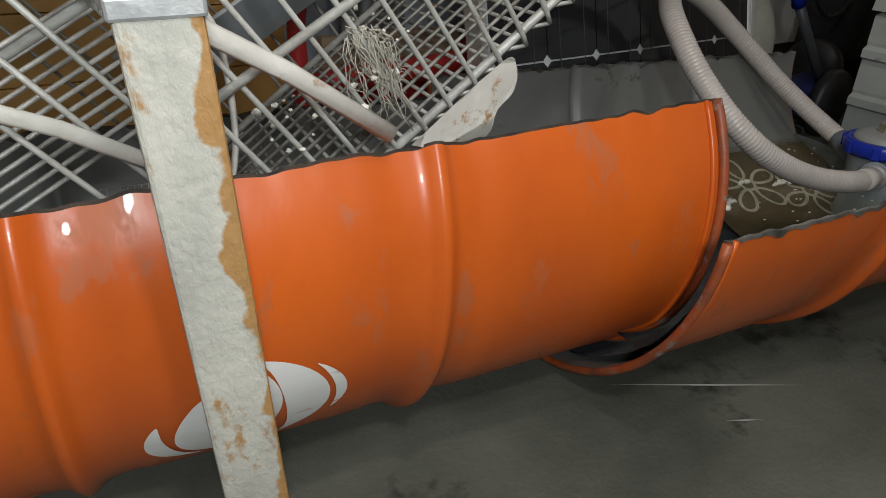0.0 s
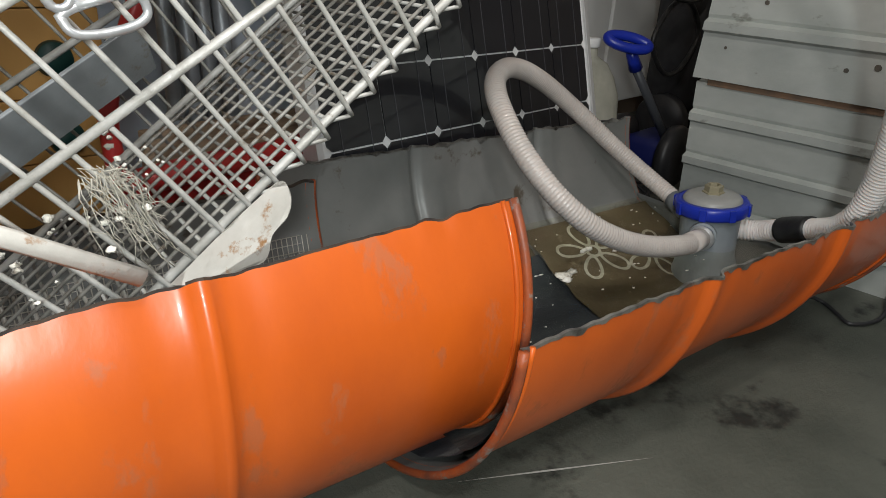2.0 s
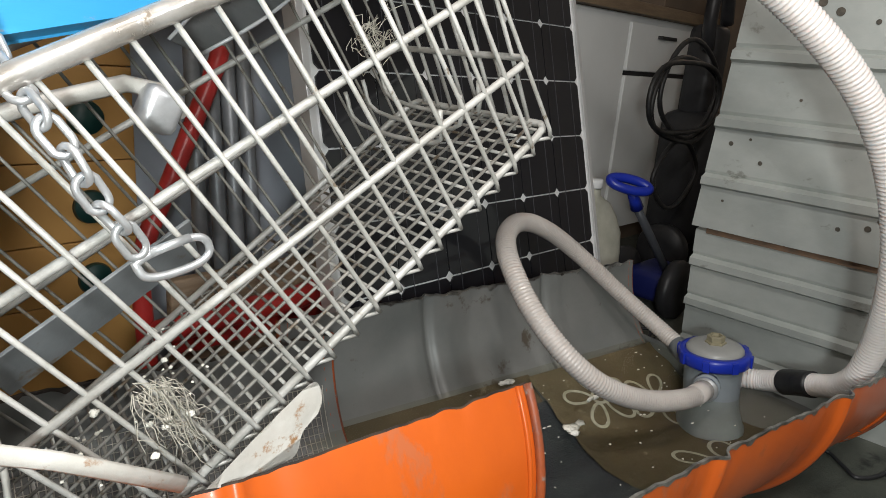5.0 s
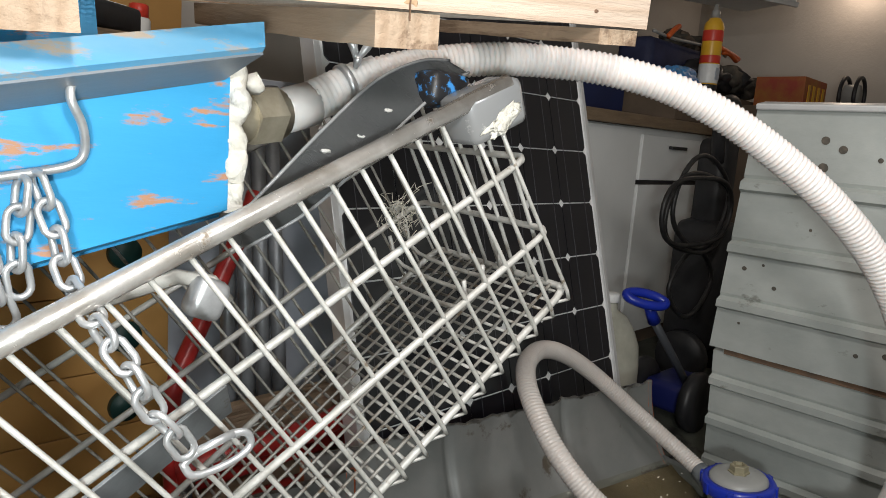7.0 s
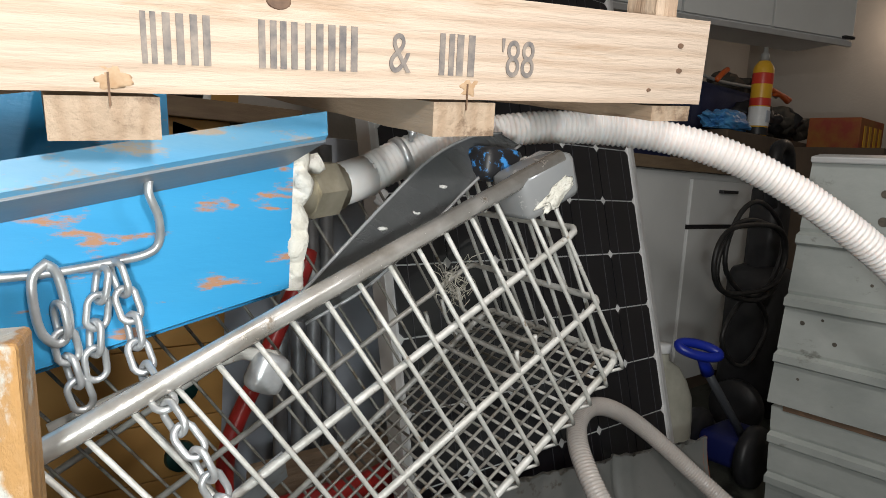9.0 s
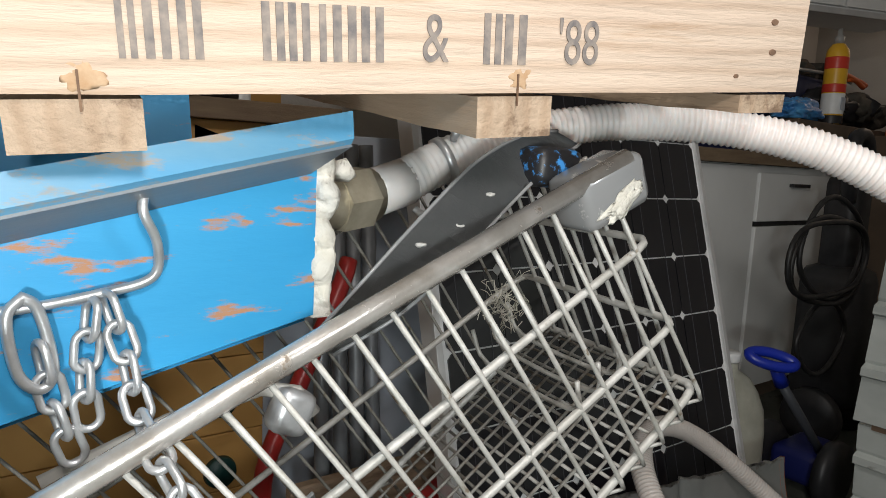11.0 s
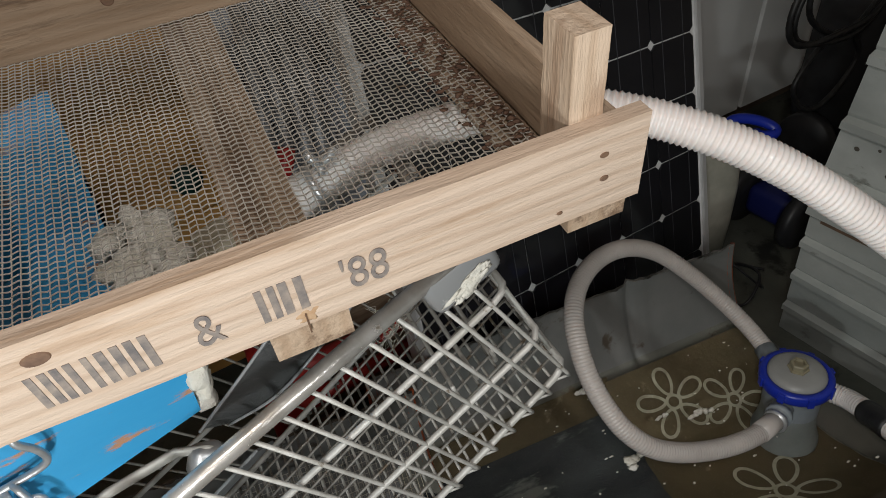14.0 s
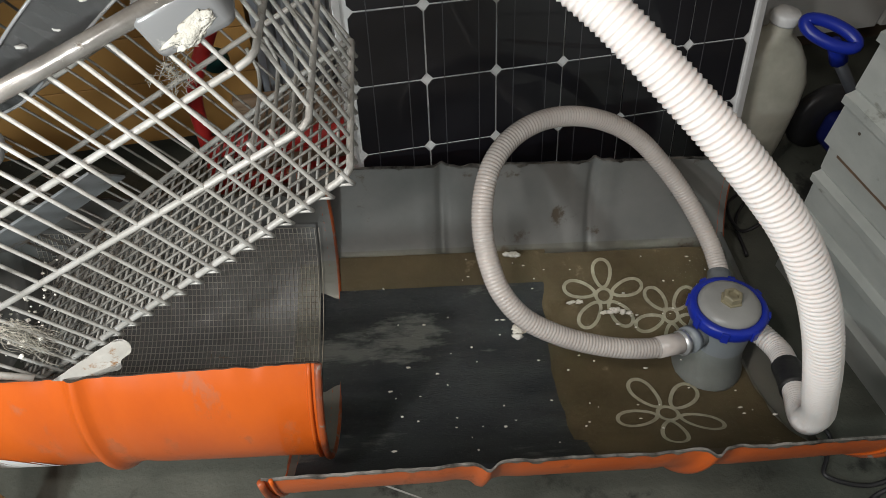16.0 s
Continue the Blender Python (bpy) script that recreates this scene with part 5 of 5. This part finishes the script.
# pressure washer, cables and the blue-handled hand pump
washer = thing("pressure_washer", "black upright pressure washer with coiled hose", "pressure washer")
part("body", box(bmesh.new(), (0.79, 0.08, 0.10), (0.97, 0.28, 0.56), 0.05), BLACK, washer)
part("column", box(bmesh.new(), (0.83, 0.13, 0.5), (0.95, 0.24, 0.84), 0.03), BLACK, washer)
part("handle", tube(bmesh.new(), catmull([(0.83, 0.16, 0.76), (0.79, 0.15, 0.86), (0.81, 0.15, 0.95), (0.91, 0.16, 0.95), (0.97, 0.17, 0.85)], 6), 0.022, 10), BLACK, washer, "black loop handle")
for x in (0.75, 1.0):
    part("wheel", lathe(bmesh.new(), [(0.03, -0.02), (0.085, -0.022), (0.09, -0.012), (0.09, 0.012), (0.085, 0.022), (0.03, 0.02)], 28, Matrix.Translation((x, 0.16, 0.09)) @ Matrix.Rotation(math.pi / 2, 4, "Y")), BLACK, washer, "black wheel")
for k, (cx, cz, rx, rz) in enumerate(((0.52, 0.61, 0.23, 0.11), (0.56, 0.60, 0.22, 0.125), (0.60, 0.63, 0.19, 0.14), (0.63, 0.37, 0.15, 0.10))):
    pts = [(cx + rx * math.cos(t), 0.06 + 0.015 * k, cz + rz * math.sin(t) + 0.01 * math.sin(3 * t + k)) for t in [2 * math.pi * q / 36 for q in range(36)]]
    part("hose_coil", tube(bmesh.new(), pts, 0.0075, 8, True), TAPE, washer, "black rubber hose coil")
sprayer = thing("hand_pump", "blue-handled grey hand pump on wheels", "hand pump")
part("stem", tube(bmesh.new(), [(0.215, 0.012, 0.335), (0.43, -0.03, 0.09)], 0.012, 10), mat("dark_grey_tube", (0.06, 0.065, 0.075), 0.4), sprayer, "dark grey tube stem")
ring = [Vector((0.172, 0.015, 0.392)) + Vector((0.60, -0.60, -0.12)).normalized() * 0.053 * math.cos(t) + Vector((0.3, 0.4, 0.45)).normalized() * 0.019 * math.sin(t) for t in [2 * math.pi * q / 28 for q in range(28)]]
part("grip", tube(bmesh.new(), ring, 0.0125, 10, True), BLUE_PLASTIC, sprayer, "blue loop grip")
part("grip_stem", tube(bmesh.new(), [(0.19, 0.015, 0.372), (0.225, 0.011, 0.325)], [0.013, 0.018], 10), BLUE_PLASTIC, sprayer, "blue socket")
part("base", box(bmesh.new(), (0.36, -0.06, 0.03), (0.54, 0.09, 0.12), 0.02), mat("dark_blue_plastic", (0.01, 0.015, 0.1), 0.4), sprayer, "dark blue base")
part("yellow_cap", lathe(bmesh.new(), [(0.012, 0), (0.012, 0.02)], 12, Matrix.Translation((0.444, -0.052, 0.115))), YELLOW, sprayer, "yellow cap")
for y in (-0.07, 0.10):
    part("wheel", lathe(bmesh.new(), [(0.02, -0.014), (0.082, -0.018), (0.088, 0.0), (0.082, 0.018), (0.02, 0.014)], 24, Matrix.Translation((0.37, y, 0.088)) @ Matrix.Rotation(math.pi / 2, 4, "X")), BLACK, sprayer, "black wheel")


def cable(label, pts, r=0.004):
    c = thing("cable", label, "cable", None, "cables")
    part("cord", tube(bmesh.new(), catmull(pts, 8), r, 8), BLACK, c)


cable("black cable looping on the concrete floor", [(-0.14, -0.50, 0.04), (-0.085, -0.57, 0.02), (-0.06, -0.606, 0.006), (-0.09, -0.64, 0.006), (-0.11, -0.668, 0.006), (-0.05, -0.70, 0.008), (0.01, -0.70, 0.04), (0.03, -0.697, 0.085), (0.02, -0.712, 0.09), (-0.01, -0.715, 0.04), (-0.06, -0.72, 0.006), (-0.10, -0.755, 0.006), (-0.13, -0.80, 0.006), (-0.1, -1.0, 0.006)])
cable("black cable tangle behind the drum", [(0.02, -0.2, 0.005), (0.05, -0.1, 0.01), (0.12, -0.06, 0.05), (0.1, -0.14, 0.08), (0.02, -0.16, 0.04), (0.06, -0.05, 0.005), (0.16, -0.02, 0.005), (0.2, -0.1, 0.02)])
cable("thin black plug cable behind the drum", [(0.13, -0.05, 0.005), (0.08, -0.02, 0.06), (0.06, -0.08, 0.1), (0.1, -0.15, 0.05), (0.16, -0.12, 0.005)], 0.003)

# ---------------------------------------------------------------- back left: bench, poles, red frame
bench = thing("work_bench", "brown wooden bench front with green caps", "bench")
for z0, z1 in ((0.05, 0.206), (0.208, 0.315), (0.317, 0.455), (0.457, 0.615), (0.617, 0.87)):
    box_part("front_board", (-1.95, 0.40, z0), (-0.932, 0.418, z1), BROWN, bench, "", 0.0015)
box_part("side_panel", (-0.945, 0.419, 0.0), (-0.932, 1.0, 0.87), BROWN, bench)
box_part("top", (-1.97, 0.37, 0.8705), (-0.80, 1.05, 0.905), BROWN_WOOD, bench, "worn wooden bench top")
for z in (0.53, 0.377, 0.245):
    bm = bmesh.new()
    bmesh.ops.create_cone(bm, cap_ends=True, segments=28, radius1=0.030, radius2=0.027, depth=0.012, matrix=Matrix.Translation((-1.012, 0.394, z)) @ Matrix.Rotation(math.pi / 2, 4, "X"))
    part("green_cap", bm, GREEN, bench, "round dark green cap")
back_board = box_part("pin_board", (-1.95, 1.06, 0.95), (-0.62, 1.09, 1.9), BROWN, None)
tagged(back_board, "plain brown wooden board on the wall", "board")
sheet = box_part("grey_sheet", (-0.925, 0.42, 0.0), (-0.42, 0.435, 0.86), GREYBLUE, None)
tagged(sheet, "grey-blue plastic sheet standing behind the poles", "sheet")
for x, dx in ((-0.86, 0.01), (-0.825, 0.005), (-0.79, 0.0), (-0.90, 0.02)):
    p = thing("steel_pole", "leaning silver steel pole", "pole", None, "steel poles")
    part("pole_tube", tube(bmesh.new(), [(x, 0.20, 0.0), (x + dx, 0.30, 0.84)], 0.013, 12), POLE, p)
red = thing("red_frame", "red tubular steel hand truck frame", "frame")
part("upright", tube(bmesh.new(), catmull([(-0.895, 0.16, 0.66), (-0.914, 0.15, 0.622), (-0.985, 0.145, 0.47), (-1.035, 0.14, 0.36), (-1.04, 0.13, 0.25), (-1.03, 0.12, 0.02)], 5), 0.014, 12), RED, red)
part("cross_tube", tube(bmesh.new(), catmull([(-1.04, 0.12, 0.24), (-0.916, 0.10, 0.255), (-0.80, 0.10, 0.255), (-0.70, 0.13, 0.262), (-0.66, 0.2, 0.27)], 5), 0.021, 12), RED, red)
part("cross_tube", tube(bmesh.new(), [(-1.03, 0.12, 0.14), (-0.72, 0.12, 0.15)], 0.018, 10), RED, red)
part("upright", tube(bmesh.new(), [(-0.70, 0.13, 0.26), (-0.71, 0.14, 0.0)], 0.012, 10), RED, red)
part("toe_plate", box(bmesh.new(), (-1.0, 0.13, 0.19), (-0.70, 0.136, 0.235), 0.002), RED, red, "red sheet steel plate", smooth=False)
lath = box_part("wooden_lath", (-0.98, 0.17, 0.0), (-0.64, 0.19, 0.30), PINE_OLD, None, "", 0.003)
tagged(lath, "weathered pine board standing behind the red frame", "board")
# tools on the bench
tool = thing("power_tool", "silver and blue power tool lying on the bench", "tool")
part("blade", box(bmesh.new(), (-1.40, 0.70, 0.9055), (-1.09, 0.76, 0.985), 0.012, None), ZINC, tool, "scuffed silver housing")
part("hole", lathe(bmesh.new(), [(0.008, 0), (0.009, 0.002), (0.008, 0.004)], 16, Matrix.Translation((-1.17, 0.699, 0.97)) @ Matrix.Rotation(math.pi / 2, 4, "X")), BLACK, tool, "dark bolt hole")
part("grip", box(bmesh.new(), (-1.42, 0.78, 0.9055), (-1.10, 0.86, 1.07), 0.02), mat("tool_blue", (0.02, 0.14, 0.42), 0.4, colour2=(0.015, 0.09, 0.3), scale=20, bump=0.3), tool, "blue plastic housing")
DARK_CAP = mat("dark_gold_cap", (0.1, 0.07, 0.035), 0.25, 0.7)
NAVY_GLOSS = mat("navy_bottle", (0.012, 0.02, 0.12), 0.25)
for x, y, r, h, mt, cp, lb, cl in ((-1.035, 0.75, 0.015, 0.145, NAVY_GLOSS, DARK_CAP, "dark blue bottle with a shiny dark cap", "shiny dark cap"), (-0.995, 0.75, 0.015, 0.145, NAVY_GLOSS, DARK_CAP, "dark blue bottle with a shiny dark cap", "shiny dark cap"),
                        (-0.957, 0.74, 0.014, 0.12, WHITE, DARK_CAP, "small white bottle with a dark cap", "shiny dark cap"), (-0.925, 0.76, 0.015, 0.14, BLACK, DARK_CAP, "black bottle with a shiny dark cap", "shiny dark cap"),
                        (-0.857, 0.74, 0.024, 0.102, WHITE, REDLABEL, "white pot with a red lid on the bench", "red lid")):
    b = thing("bottle", lb, "bottle", pose(x, y, 0.9055), "bottles")
    part("body", lathe(bmesh.new(), [(r * 0.95, 0), (r, 0.004), (r, h * 0.68), (r * 0.85, h * 0.72)], 18), mt, b)
    part("cap", lathe(bmesh.new(), [(r * 0.84, h * 0.715), (r * 0.84, h * 0.97), (r * 0.7, h)], 16), cp, b, cl)
# number plate lying on the bench, its characters as plain bars
plate = thing("number_plate", "white number plate with blue strip on the bench", "number plate", pose(-1.14, 0.435, 0.951, 0, 0, 31))
box_part("sheet", (-0.115, -0.085, 0), (0.115, 0.085, 0.002), BACKSHEET, plate, "", 0.0005)
box_part("blue_strip", (-0.005, 0.062, 0.0021), (0.112, 0.082, 0.0026), BLUE_PLASTIC, plate, "blue edge strip", 0)
for x0, x1, y0, y1 in ((-0.11, -0.085, 0.0, 0.045), (-0.08, -0.055, 0.0, 0.045), (-0.11, -0.085, -0.052, -0.008), (-0.08, -0.055, -0.052, -0.008), (-0.05, -0.025, -0.052, -0.008), (0.05, 0.075, -0.03, 0.02), (0.085, 0.11, -0.03, 0.02)):
    box_part("dark_bar", (x0, y0, 0.0021), (x1, y1, 0.0026), BLACK, plate, "", 0)
case = thing("flat_case", "dark flat plastic case on the bench", "case", pose(-1.14, 0.435, 0.9055, 0, 0, 31))
part("body", box(bmesh.new(), (-0.135, -0.10, 0), (0.135, 0.10, 0.045), 0.008), BLACK, case)
